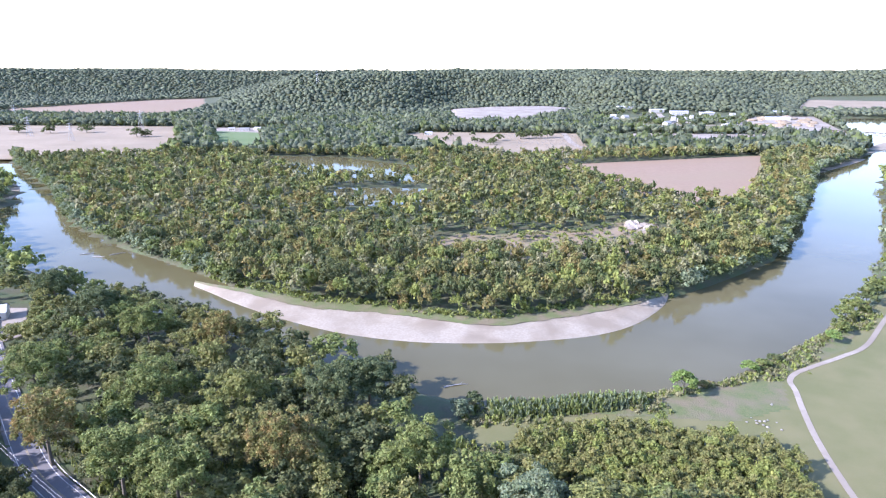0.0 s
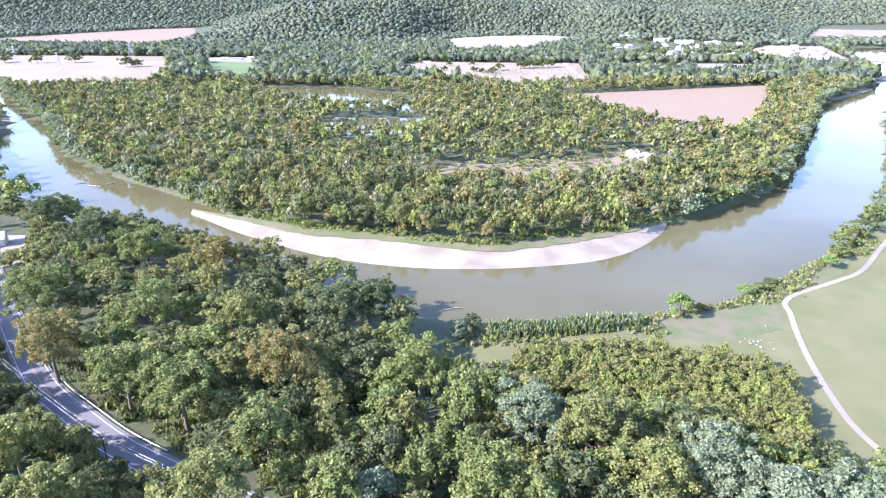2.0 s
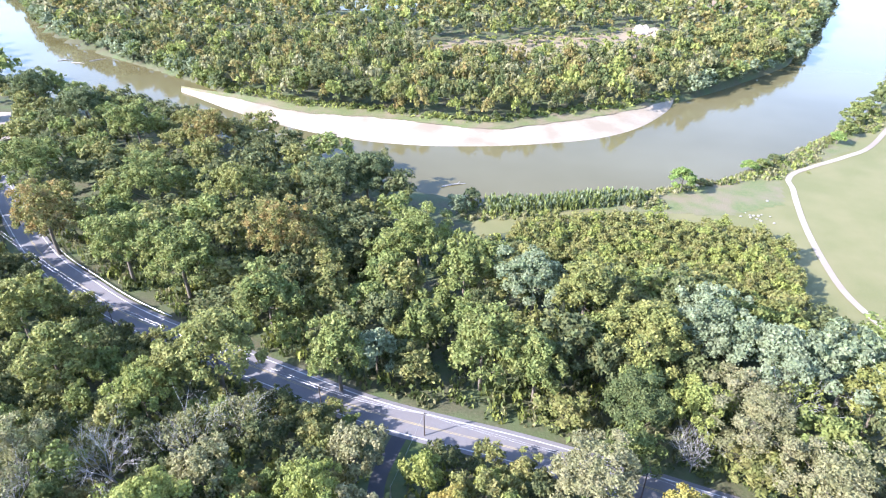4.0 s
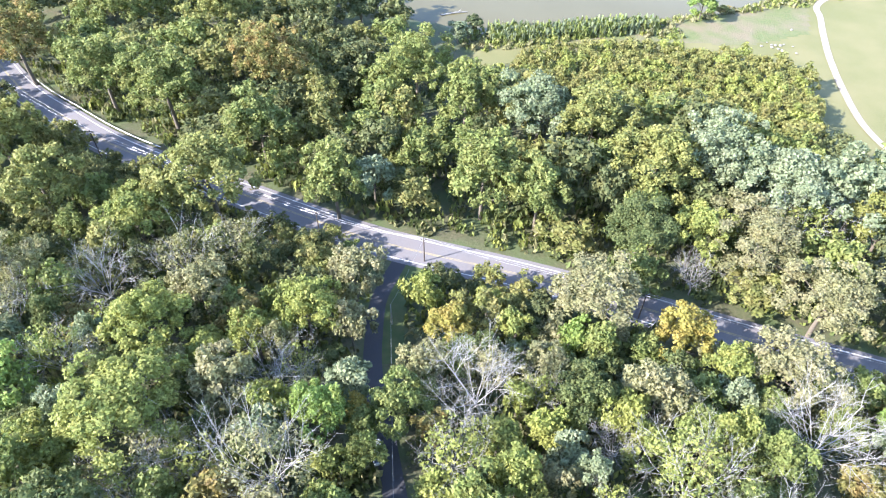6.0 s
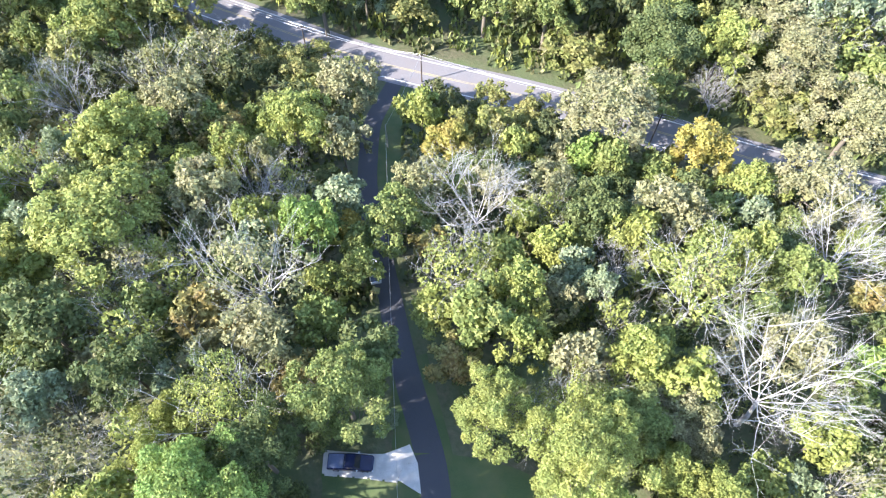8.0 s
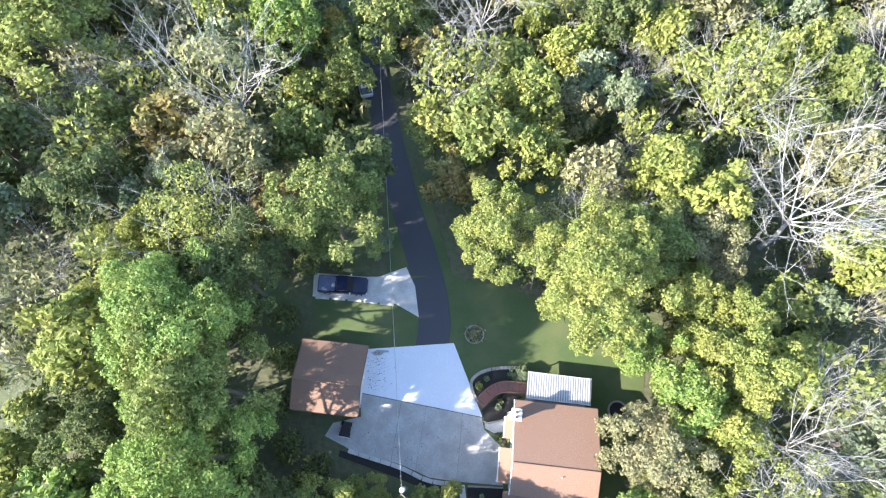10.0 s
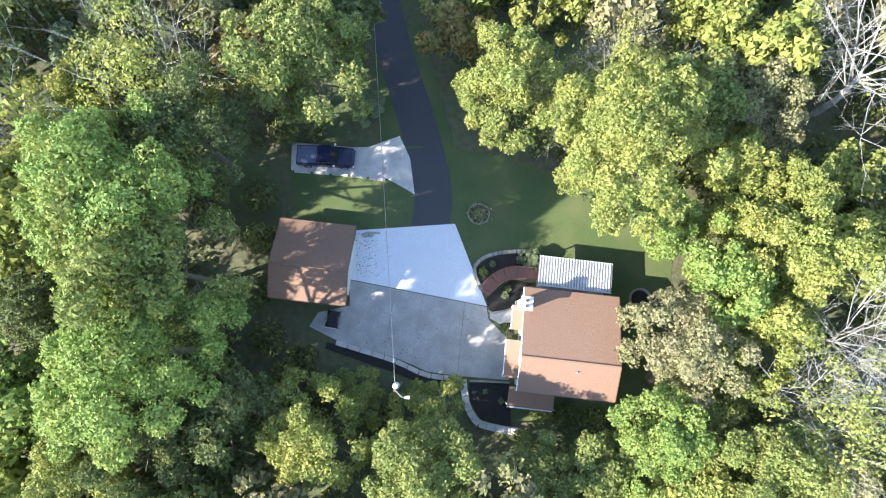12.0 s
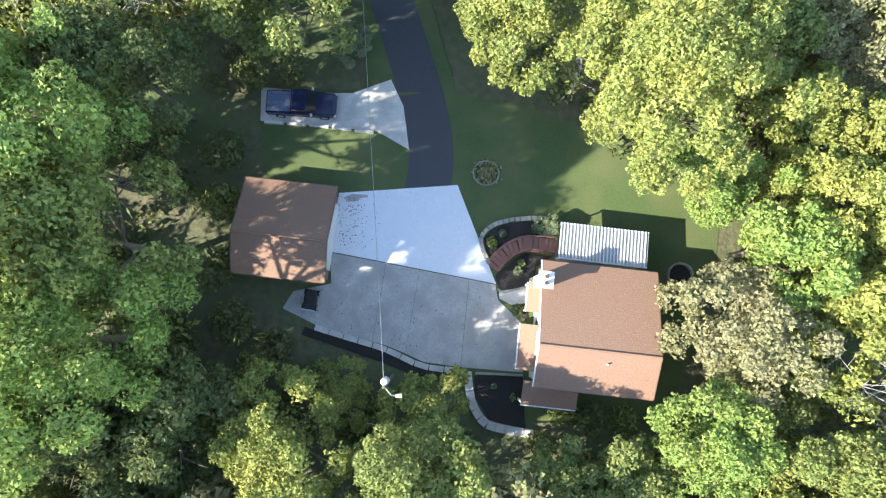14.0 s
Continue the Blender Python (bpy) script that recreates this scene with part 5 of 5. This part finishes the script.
part("bed_cover", Shape().box(-2.62, -0.8, 1.16, -0.82, 0.8, 1.2), surface("blue_tarp", (0.07, 0.09, 0.16), (0.1, 0.13, 0.2), 5, 1, (0.08, 0.1, 0.17), rough=0.5), truck, "faded blue bed cover")
part("bumper", Shape().box(2.68, -0.8, 0.45, 2.78, 0.8, 0.65), grey_metal, truck)
wheels(truck, (-1.7, 1.75), 0.86)
cx, cy = -10.1, 45.4
car = thing("car", "small white car parked under trees by the drive", "car", pose(cx, cy, float(ground(cx, cy)) + 0.12, 0, 0, 103))
part("body", loft([(-2.1, 0.75, 0.4, 0.85), (-1.6, 0.86, 0.3, 0.95), (0.8, 0.87, 0.3, 0.92), (1.9, 0.8, 0.32, 0.75), (2.15, 0.7, 0.4, 0.65)]), silver_paint, car)
part("cabin", loft([(-1.9, 0.74, 0.9, 0.95), (-1.2, 0.66, 0.9, 1.4), (0.2, 0.66, 0.9, 1.42), (1.0, 0.74, 0.88, 0.93)]), glass_dark, car, "dark glazed cabin")
part("roof", loft([(-1.25, 0.62, 1.38, 1.43), (0.2, 0.62, 1.4, 1.46)]), silver_paint, car)
wheels(car, (-1.3, 1.35), 0.78, 0.32)
cart = thing("lawn_mower", "dark ride-on mower parked beside the garage", "mower", pose(-9.9, 1.1, 0.1, 0, 0, 80))
part("deck", loft([(-0.75, 0.45, 0.2, 0.5), (0.1, 0.5, 0.2, 0.55), (0.8, 0.36, 0.3, 0.75)]), rubber, cart)
part("seat", loft([(-0.5, 0.24, 0.55, 0.68), (-0.1, 0.24, 0.55, 0.66)]), rubber, cart)
part("seat_back", Shape().box(-0.58, -0.24, 0.6, -0.48, 0.24, 1.0), rubber, cart)
part("bonnet_stripe", Shape().box(-0.8, -0.5, 0.5, -0.7, 0.5, 0.62), white_metal, cart, "pale rear bar")
part("steering_wheel", Shape().tube([(0.25 + 0.02 * math.sin(a_), 0.2 * math.cos(a_), 0.95 + 0.2 * math.sin(a_) * 0.4) for a_ in np.linspace(0, 6.28, 14)], [0.02] * 14, 5), rubber, cart)
wheels(cart, (-0.5, 0.6), 0.45, 0.22)
ring = thing("planting_ring", "round stone-edged ring with tall grass in the lawn", "garden ring")
ring_pts = [(3.6 + 1.0 * math.cos(k * 0.5236), 11.0 + 0.95 * math.sin(k * 0.5236)) for k in range(13)]
plank_line(ring, "stone", ring_pts, 0.13, 0.16, 0.4, 0.02, stone)
part("grass_tuft", Shape().add(*leaf_cards(rng_t, np.column_stack([3.6 + rng_t.normal(0, 0.4, 260), 11 + rng_t.normal(0, 0.4, 260), rng_t.uniform(0.05, 0.5, 260)]), np.tile((0, 0, 1.0), (260, 1)), 0.14)), LEAF["t"], ring, "pale grey-green grass")["kind"] = "stuff"
ring = thing("fire_ring", "dark round fire ring on the grass behind the house", "fire ring")
plank_line(ring, "block", [(18.4 + 0.95 * math.cos(k * 0.5236), 2.9 + 0.95 * math.sin(k * 0.5236)) for k in range(13)], 0.16, 0.35, 0.4, 0.02, stone)
part("ash_bed", Shape().prism([(18.4 + 0.85 * math.cos(k * 0.5236), 2.9 + 0.85 * math.sin(k * 0.5236)) for k in range(12)], -0.1, 0.08), mulch, ring)


def shrub_at(x, y, r, h, kind, label, z=0.1):
    rng = np.random.default_rng(int(abs(x * 31 + y * 17)) + 5)
    ob = thing("shrub", label, "shrub", pose(x, y, z))
    c = rng.normal(size=(int(130 * r * r) + 60, 3))
    c /= np.linalg.norm(c, axis=1)[:, None]
    p = c * (r, r, h / 2) * rng.uniform(0.5, 1.05, (len(c), 1)) + (0, 0, h / 2)
    part("foliage", Shape().add(*leaf_cards(rng, p, c, 0.12 + 0.04 * r)), LEAF[kind], ob)
    part("stem", Shape().tube([(0, 0, -0.1), (0.03, 0, h * 0.6)], [0.05, 0.02], 5), bark, ob)


for x, y, r, h, kind in ((3.9, 5.5, 0.45, 0.6, "y"), (7.7, 6.6, 0.8, 1.3, "b"), (8.6, 6.9, 0.7, 1.2, "d"), (5.9, 3.3, 0.35, 0.5, "b"), (5.9, 0.3, 0.5, 0.7, "d"), (6.2, 3.9, 0.3, 0.4, "d"), (4.8, 6.2, 0.3, 0.5, "b"), (5.4, -6.2, 0.25, 0.4, "b"), (4.0, -5.4, 0.22, 0.3, "b"),
                         (9.0, -7.2, 1.1, 1.6, "g"), (11.2, -7.6, 1.4, 2.0, "d"), (13.4, -7.8, 1.2, 1.8, "g"), (7.3, -9.7, 1.3, 1.7, "d"), (-12.5, -2.5, 1.6, 1.6, "d"), (-15.5, -0.5, 1.7, 2.2, "d"), (-17, 3.5, 1.8, 2.6, "d"), (-16.6, 8.5, 1.6, 2.2, "g"), (-16.8, 12.5, 1.8, 2.6, "d"), (-8.6, -4.3, 1.2, 1.5, "g"), (-10.8, -5.0, 1.4, 1.7, "d"), (-4.6, -7.2, 1.3, 1.7, "g"), (-6.2, -8.6, 1.5, 2, "d"), (1.2, -9.6, 1.5, 2, "d"), (-1.8, -6.3, 0.9, 1.2, "y"), (-13.9, -3.9, 1.5, 1.8, "g"), (-14.8, 18.7, 1.6, 2.4, "d"), (-11.6, 19.2, 1.4, 2.2, "d")):
    shrub_at(x, y, r, h, kind, {"y": "small yellow-green garden shrub", "b": "small grey-green garden plant in mulch", "d": "dark green bushy shrub", "g": "leafy green shrub behind the house"}[kind])


# ---- poles and wires ----
def utility_pole(x, y, top, kit="arm"):
    base = float(ground(x, y)) - 0.3
    ob = thing("utility_pole", "dark wooden utility pole with a crossarm" if kit == "arm" else "wooden utility pole with a pale transformer and lamp" if kit == "lamp" else "short pale wooden service pole", "pole", pose(x, y, 0))
    part("shaft", Shape().tube([(0, 0, base), (0, 0, top)], [0.16, 0.11], 8), dark_wood if kit == "arm" else pale_bark if kit == "plain" else bark, ob)
    if kit == "arm":
        part("crossarm", Shape().box(-0.9, -0.06, top - 0.6, 0.9, 0.06, top - 0.46), dark_wood, ob)
        for dx in (-0.8, -0.3, 0.8):
            part("insulator", Shape().tube([(dx, 0, top - 0.46), (dx, 0, top - 0.28)], [0.05, 0.04], 6), white_metal, ob, "pale insulator")
    if kit == "lamp":
        part("transformer", Shape().tube([(0.05, 0.32, top - 1.3), (0.05, 0.32, top - 0.3), (0.05, 0.32, top - 0.2)], [0.26, 0.26, 0.16], 12), white_metal, ob, "pale grey transformer can")
        arm = part("lamp_arm", Shape().tube([(0, 0, top - 0.5), (0.5, -0.5, top - 0.2), (0.9, -0.55, top - 0.2)], [0.04, 0.035, 0.035], 6), grey_metal, ob)
        part("lamp_head", loft([(0.75, 0.1, top - 0.35, top - 0.2), (1.15, 0.14, top - 0.38, top - 0.16)]), white_metal, arm, "white lamp head").location = (0, -0.55, 0)
    return np.array((x, y, top))


def wire(a_, b_, sag, radius=0.02):
    t = np.linspace(0, 1, 25)[:, None]
    p = np.array(a_) * (1 - t) + np.array(b_) * t - np.array((0, 0, 1)) * sag * 4 * t * (1 - t)
    solo("power_line", Shape().tube(p, [radius] * 25, 4), grey_metal, "thin sagging overhead power line", "wire")


line_poles = [utility_pole(x, y, z) for x, y, z in ((-146, 177, -7.5), (-93, 138, -7.7), (-28.6, 105.5, -8.1), (-3.9, 98.4, -9.3), (41.5, 81.5, -9), (88, 62, -8.5))]
for a_, b_ in zip(line_poles, line_poles[1:]):
    for dx in (-0.8, 0.8):
        wire(a_ + (dx, 0, -0.3), b_ + (dx, 0, -0.3), 0.9, 0.025)
yard_pole = utility_pole(-3.6, -4.6, 8.0, "lamp")
service = utility_pole(-10.0, 77.5, -7.5, "plain")
wire(yard_pole + (0, 0, -0.6), (-7.4, 44, 1.0), 0.5, 0.022)
wire((-7.4, 44, 1.0), service + (0, 0, -0.2), 0.8, 0.022)
wire(service + (0, 0, -0.2), line_poles[3] + (0, 0, -0.4), 0.4, 0.022)
rail_ = thing("guard_rail", "low pale steel guard rail beside the road bend", "guard rail")
p = [(x, y) for x, y in bent(ROAD, 4.0) if -140 < x < -78]
q = np.array(p)
d = np.gradient(q, axis=0)
d /= np.linalg.norm(d, axis=1)[:, None]
q = q + np.stack([-d[:, 1], d[:, 0]], 1) * 5.4
zz = ground(q[:, 0], q[:, 1])
part("beam", Shape().tube([(x, y, z + 0.75) for (x, y), z in zip(q, zz)], [0.13] * len(q), 4), grey_metal, rail_)
for (x, y), z in list(zip(q, zz))[::2]:
    part("post", Shape().box(x - 0.07, y - 0.07, z - 0.3, x + 0.07, y + 0.07, z + 0.8), dark_wood, rail_)
mail = thing("mailbox", "white roadside mailbox on a post", "mailbox", pose(-114, 166.2, float(ground(-114, 166.2)), 0, 0, 40))
part("box", loft([(-0.25, 0.12, 1.0, 1.28), (0.25, 0.12, 1.0, 1.28)]), white_metal, mail)
part("post", Shape().box(-0.05, -0.05, -0.2, 0.05, 0.05, 1.0), dark_wood, mail)


# ---- river bank plants ----
def bush_mesh(rng, n, size, squat=1.0):
    c = unit(rng, n)
    c[:, 2] = np.abs(c[:, 2])
    return Shape().add(*leaf_cards(rng, c * rng.uniform(0.55, 1.08, (n, 1)) * (1, 1, squat), c, size))


for x, y, r, h, kind in ((98, 226.5, 5.6, 11, "l"), (134, 246, 4.2, 6, "l"), (142, 250, 3.5, 4.5, "g"), (150, 256, 3.5, 4, "d"), (189, 277, 4.2, 6.5, "l"), (200, 289, 5, 7, "g"), (212, 304, 5.5, 9, "g"), (224, 316, 6, 11, "g"), (240, 330, 6, 12, "d"), (257, 350, 6, 13, "g"), (12, 216, 3.5, 7, "d"), (6, 208, 4, 8, "b"), (108, 231, 2.8, 3.5, "o")):
    plant(kind, x, y, r, h, 2, "river bank trees")
bx, by = rng_w.uniform(8, 235, 9000), rng_w.uniform(195, 320, 9000)
dist = away(NEAR_BANK, bx, by)
ok = ~inside(CHANNEL, bx, by) & (dist < 13 + 6 * np.sin(bx * 0.09)) & (dist > 1.0) & (away(PATH, bx, by) > 2.5) & (by > 200) & ~((bx > 88) & (bx < 118) & (dist > 7))
bx, by = bx[ok], by[ok]
tuft = []
for _ in range(4):
    s = bush_mesh(rng_w, 22, 0.42)
    tuft.append((np.concatenate(s.v), [np.concatenate(s.f)]))
many("bank_weeds", "tall weeds and reeds in green and straw colours along the bank", np.column_stack([bx, by, ground(bx, by) - 0.2, rng_w.uniform(0.6, 1.6, bx.size), rng_w.uniform(0.8, 2.4, bx.size)]), tuft, [WOODS[0], WOODS[2], WOODS[5], WOODS[5]], rng_w, "weeds")
bx, by = rng_w.uniform(18, 80, 1500), rng_w.uniform(206, 222, 1500)
ok = (away([(18, 212), (34, 213), (60, 217), (80, 222)], bx, by) < 4.5) & ~inside(CHANNEL, bx, by)
bx, by = bx[ok], by[ok]
many("reed_bed", "tall dense pale green reeds by the river", np.column_stack([bx, by, ground(bx, by), rng_w.uniform(0.7, 1.3, bx.size), rng_w.uniform(2.6, 4.2, bx.size)]), tuft, [WOODS[0], WOODS[3]], rng_w, "reeds")
bx, by = rng_w.uniform(-175, 140, 6000), rng_w.uniform(296, 400, 6000)
dist = away(FAR_BANK, bx, by)
ok = ~inside(CHANNEL, bx, by) & (dist < 9)
bx, by = bx[ok], by[ok]
many("bank_weeds", "green weeds and grasses above the sand bar", np.column_stack([bx, by, ground(bx, by) - 0.2, rng_w.uniform(0.8, 2.0, bx.size), rng_w.uniform(0.8, 2.2, bx.size)]), tuft, [WOODS[0], WOODS[2]], rng_w, "weeds")
for x, y, turn in ((-262, 440, 20), (-250, 432, -15), (-240, 440, 35), (6, 240, 15)):
    log = thing("driftwood", "pale bleached driftwood log stranded by the bank", "driftwood", pose(x, y, WATER + 0.1, 0, 0, turn))
    part("log", Shape().tube([(-6, 0, 0), (0, 0.4, 0.25), (5, 0, 0.1)], [0.35, 0.28, 0.12], 7), pale_bark, log)
    part("branch", Shape().tube([(1, 0.3, 0.2), (3, 1.8, 0.7)], [0.14, 0.05], 5), pale_bark, log)
rocks = Shape()
for _ in range(13):
    x, y = 117 + rng_w.normal(0, 5), 206 + rng_w.normal(0, 4)
    rocks.add(ICO_V * rng_w.uniform(0.3, 0.75) * rng_w.uniform(0.7, 1.2, (12, 1)) * (1, 1, 0.6) + (x, y, float(ground(x, y)) + 0.3), ICO_F)
solo("rubble", rocks, stone, "scattered pale rubble stones in rough grass", "stones", "stuff")


# ---- far buildings, masts and bridge ----
def far_house(x, y, w_, d_, h, roof_mat, turn, label="small distant white house with a gabled roof", category="house", z=None):
    ob = thing("farmhouse" if w_ < 20 else "works_building", label, category, pose(x, y, float(ground(x, y)) if z is None else z, 0, 0, turn))
    part("wall", Shape().box(-w_ / 2, -d_ / 2, -0.5, w_ / 2, d_ / 2, h), siding if w_ < 20 else concrete_pale, ob)
    k = d_ * 0.3 if w_ < 20 else d_ * 0.1
    part("roof", Shape().add([(-w_ / 2 - 0.4, -d_ / 2 - 0.4, h), (w_ / 2 + 0.4, -d_ / 2 - 0.4, h), (w_ / 2 + 0.4, 0, h + k), (-w_ / 2 - 0.4, 0, h + k), (w_ / 2 + 0.4, d_ / 2 + 0.4, h), (-w_ / 2 - 0.4, d_ / 2 + 0.4, h)],
                             [(0, 1, 2, 3), (3, 2, 4, 5)]).add([(-w_ / 2 - 0.4, -d_ / 2 - 0.4, h), (-w_ / 2 - 0.4, d_ / 2 + 0.4, h), (-w_ / 2 - 0.4, 0, h + k)], [(0, 2, 1)]).add([(w_ / 2 + 0.4, -d_ / 2 - 0.4, h), (w_ / 2 + 0.4, d_ / 2 + 0.4, h), (w_ / 2 + 0.4, 0, h + k)], [(0, 1, 2)]), roof_mat, ob)
    for f in (-0.3, 0, 0.3):
        part("window", Shape().box(w_ * f - 0.6, -d_ / 2 - 0.06, 1, w_ * f + 0.6, -d_ / 2, 2.3), glass_dark, ob)
    return ob


grey_roof = surface("grey_roofing", (0.32, 0.32, 0.33), (0.42, 0.42, 0.43), 0.5, 0.1, (0.36, 0.35, 0.35), bump=0)
far_house(-237, 303, 15, 10, 4.2, white_metal, 25, "low house with a white metal roof among trees")
far_house(-226, 286, 9, 7, 3.2, grey_roof, 25, "small grey-roofed shed by a house")
solo("gravel_yard", Shape().prism([(-255, 318), (-228, 318), (-206, 282), (-216, 268), (-240, 280)], FLAT - 1, -16.8), gravel, "pale gravel yard round a house", "yard", "structure")
for x, y, w_, d_, h, turn in ((-470, 1400, 14, 9, 4, 10), (-440, 1395, 22, 12, 5, 5), (-415, 1410, 16, 10, 4, -10), (-395, 1385, 24, 12, 4, 0), (-375, 1400, 14, 9, 4, 20), (-560, 1330, 15, 10, 4, 5), (-270, 1150, 14, 9, 5, 5), (-225, 1190, 18, 10, 4, -5), (-30, 1290, 16, 10, 5, 0),
                              (560, 1950, 50, 20, 7, 4), (640, 1900, 40, 20, 8, 0), (700, 1880, 50, 20, 7, -4), (770, 1850, 40, 18, 8, 5), (620, 1640, 24, 14, 8, 0), (645, 1640, 8, 8, 15, 0), (600, 1645, 10, 9, 11, 0), (980, 1900, 70, 26, 9, -8), (900, 1700, 60, 20, 7, -12),
                              (1500, 1950, 30, 20, 12, 0), (1250, 2100, 24, 14, 6, 0)):
    far_house(x, y, w_, d_, h, grey_roof if w_ < 30 else white_metal, turn, "small distant white house with a grey roof" if w_ < 30 else "long pale distant works building", "house" if w_ < 30 else "works building")
for k in range(46):
    u, y = rng_w.uniform(0.24, 0.5), rng_w.uniform(1340, 1890)
    if inside(PALE_FIELDS, u * y, y):
        far_house(u * y, y, rng_w.uniform(12, 34), rng_w.uniform(9, 15), rng_w.uniform(4, 6), grey_roof, float(rng_w.uniform(-40, 40)))
heaps = Shape()
for k in range(40):
    x, y = rng_w.uniform(770, 1000), rng_w.uniform(1480, 1800)
    if inside(GRAVEL_YARD, x, y):
        heaps.add(ICO_V * (rng_w.uniform(8, 20), rng_w.uniform(8, 20), rng_w.uniform(3, 8)) * rng_w.uniform(0.7, 1.2, (12, 1)) + (x, y, FLAT + 0.5), ICO_F)
solo("gravel_heaps", heaps, stubble, "heaps of tan and grey gravel in a works yard", "gravel heap", "stuff")


def pylon(x, y, h):
    z = float(ground(x, y))
    ob = thing("pylon", "grey steel lattice power pylon far off", "pylon", pose(x, y, z))
    b_ = h * 0.11
    for sx, sy in ((-1, -1), (1, -1), (1, 1), (-1, 1)):
        part("leg", Shape().tube([(sx * b_, sy * b_, -0.5), (sx * b_ * 0.35, sy * b_ * 0.35, h * 0.6), (sx * 0.3, sy * 0.3, h)], [0.28, 0.22, 0.15], 4), grey_metal, ob)
    for k in range(7):
        f = k / 7
        w0, w1, z0, z1 = b_ * (1 - f) + 0.3, b_ * (1 - (k + 1) / 7) + 0.3, h * f, h * (k + 1) / 7
        s = Shape()
        for (ax, ay), (bx_, by_) in (((-1, -1), (1, -1)), ((1, -1), (1, 1)), ((1, 1), (-1, 1)), ((-1, 1), (-1, -1))):
            s.tube([(ax * w0, ay * w0, z0), (bx_ * w1, by_ * w1, z1)], [0.12, 0.12], 3, cap=False)
        part("brace", s, grey_metal, ob)
    for f in (0.66, 0.79, 0.92):
        part("crossarm", Shape().tube([(-h * 0.17, 0, h * f), (0, 0, h * f + 1), (h * 0.17, 0, h * f)], [0.2, 0.35, 0.2], 4), grey_metal, ob)


for x, y, h in ((-830, 1260, 40), (-690, 1440, 42), (-700, 1180, 34), (-420, 2150, 52), (-1150, 1700, 40)):
    pylon(x, y, h)

bridge = thing("bridge", "low truss road bridge on concrete piers over the river", "bridge", pose(838, 1190, WATER, 0, 0, -42))
part("deck", Shape().box(-110, -5, 9, 130, 5, 10.5), concrete_pale, bridge)
for y in (-5, 5):
    s = Shape()
    for k in range(20):
        x = -100 + k * 11
        s.tube([(x, y, 10.5), (x + 5.5, y, 17)], [0.4, 0.4], 4).tube([(x + 5.5, y, 17), (x + 11, y, 10.5)], [0.4, 0.4], 4)
    s.box(-95, y - 0.4, 16.6, 112, y + 0.4, 17.4)
    part("truss", s, dark_wood, bridge, "dark steel truss")
for x in (-80, -25, 30, 85):
    part("pier", Shape().box(x - 2, -5, -5, x + 2, 5, 9), concrete_pale, bridge)

# dug sand and scrub in the glade
rng_p = np.random.default_rng(5)
dug = Shape()
for _ in range(26):
    hx, hy = rng_p.uniform(149, 178), rng_p.uniform(488, 524)
    if inside(PILE, hx, hy):
        dug.add(ICO_V * (rng_p.uniform(3, 7), rng_p.uniform(3, 6), rng_p.uniform(1.6, 4.2)) * rng_p.uniform(0.7, 1.25, (12, 1)) + (hx, hy, FLAT + 0.4), ICO_F)
solo("sand_pile", dug, gravel, "low broken heap of pale dug sand in a glade", "earth heap", "structure")

gx_, gy_ = rng_w.uniform(-24, 186, 520), rng_w.uniform(404, 526, 520)
ok = inside(GLADE, gx_, gy_) & ~inside(PILE, gx_, gy_)
gx_, gy_ = gx_[ok], gy_[ok]
k_ = rng_w.uniform(0.3, 1.0, gx_.size) ** 2
many("scrub", "scattered olive and tan scrub in a rough glade", np.column_stack([gx_, gy_, ground(gx_, gy_), 1.0 + 2.6 * k_, 1.2 + 6 * k_]), middle, [WOODS[0], WOODS[2], WOODS[5]], rng_w, "scrub")
mound([(122 + 5 * math.cos(a_), 441 + 6 * math.sin(a_)) for a_ in np.linspace(0, 5.5, 9)], 1.5, 0.8, gravel, "sand_pile", "small heap of pale dug sand in scrub")

# stones and clipped trees of the burial ground
stones_ = Shape()
for k in range(420):
    x, y = rng_w.uniform(120, 270), rng_w.uniform(1070, 1310)
    if inside(CEMETERY, x, y):
        stones_.box(x - 0.6, y - 0.2, FLAT, x + 0.6, y + 0.2, FLAT + rng_w.uniform(1.2, 2.0))
solo("gravestones", stones_, stone, "rows of small pale gravestones in dry grass", "gravestone", "stuff")
for x, y, r, h in ((5, 1180, 6, 9), (30, 1185, 6, 9), (58, 1160, 8, 11), (72, 1140, 6, 10), (92, 1150, 7, 10), (85, 1120, 8, 12), (105, 1185, 10, 15), (150, 1215, 13, 18), (168, 1225, 13, 19), (182, 1222, 12, 18), (206, 1235, 13, 20), (-40, 1290, 8, 11), (15, 1270, 6, 9), (60, 1285, 6, 9), (-832, 1330, 15, 22), (-760, 1340, 17, 22), (-905, 1340, 18, 20), (-610, 1250, 17, 22), (-590, 1255, 12, 16), (-490, 1180, 15, 20), (-440, 1190, 14, 20)):
    plant("d", x, y, r, h * 1.35, 3, "lone field trees", h * 0.36)
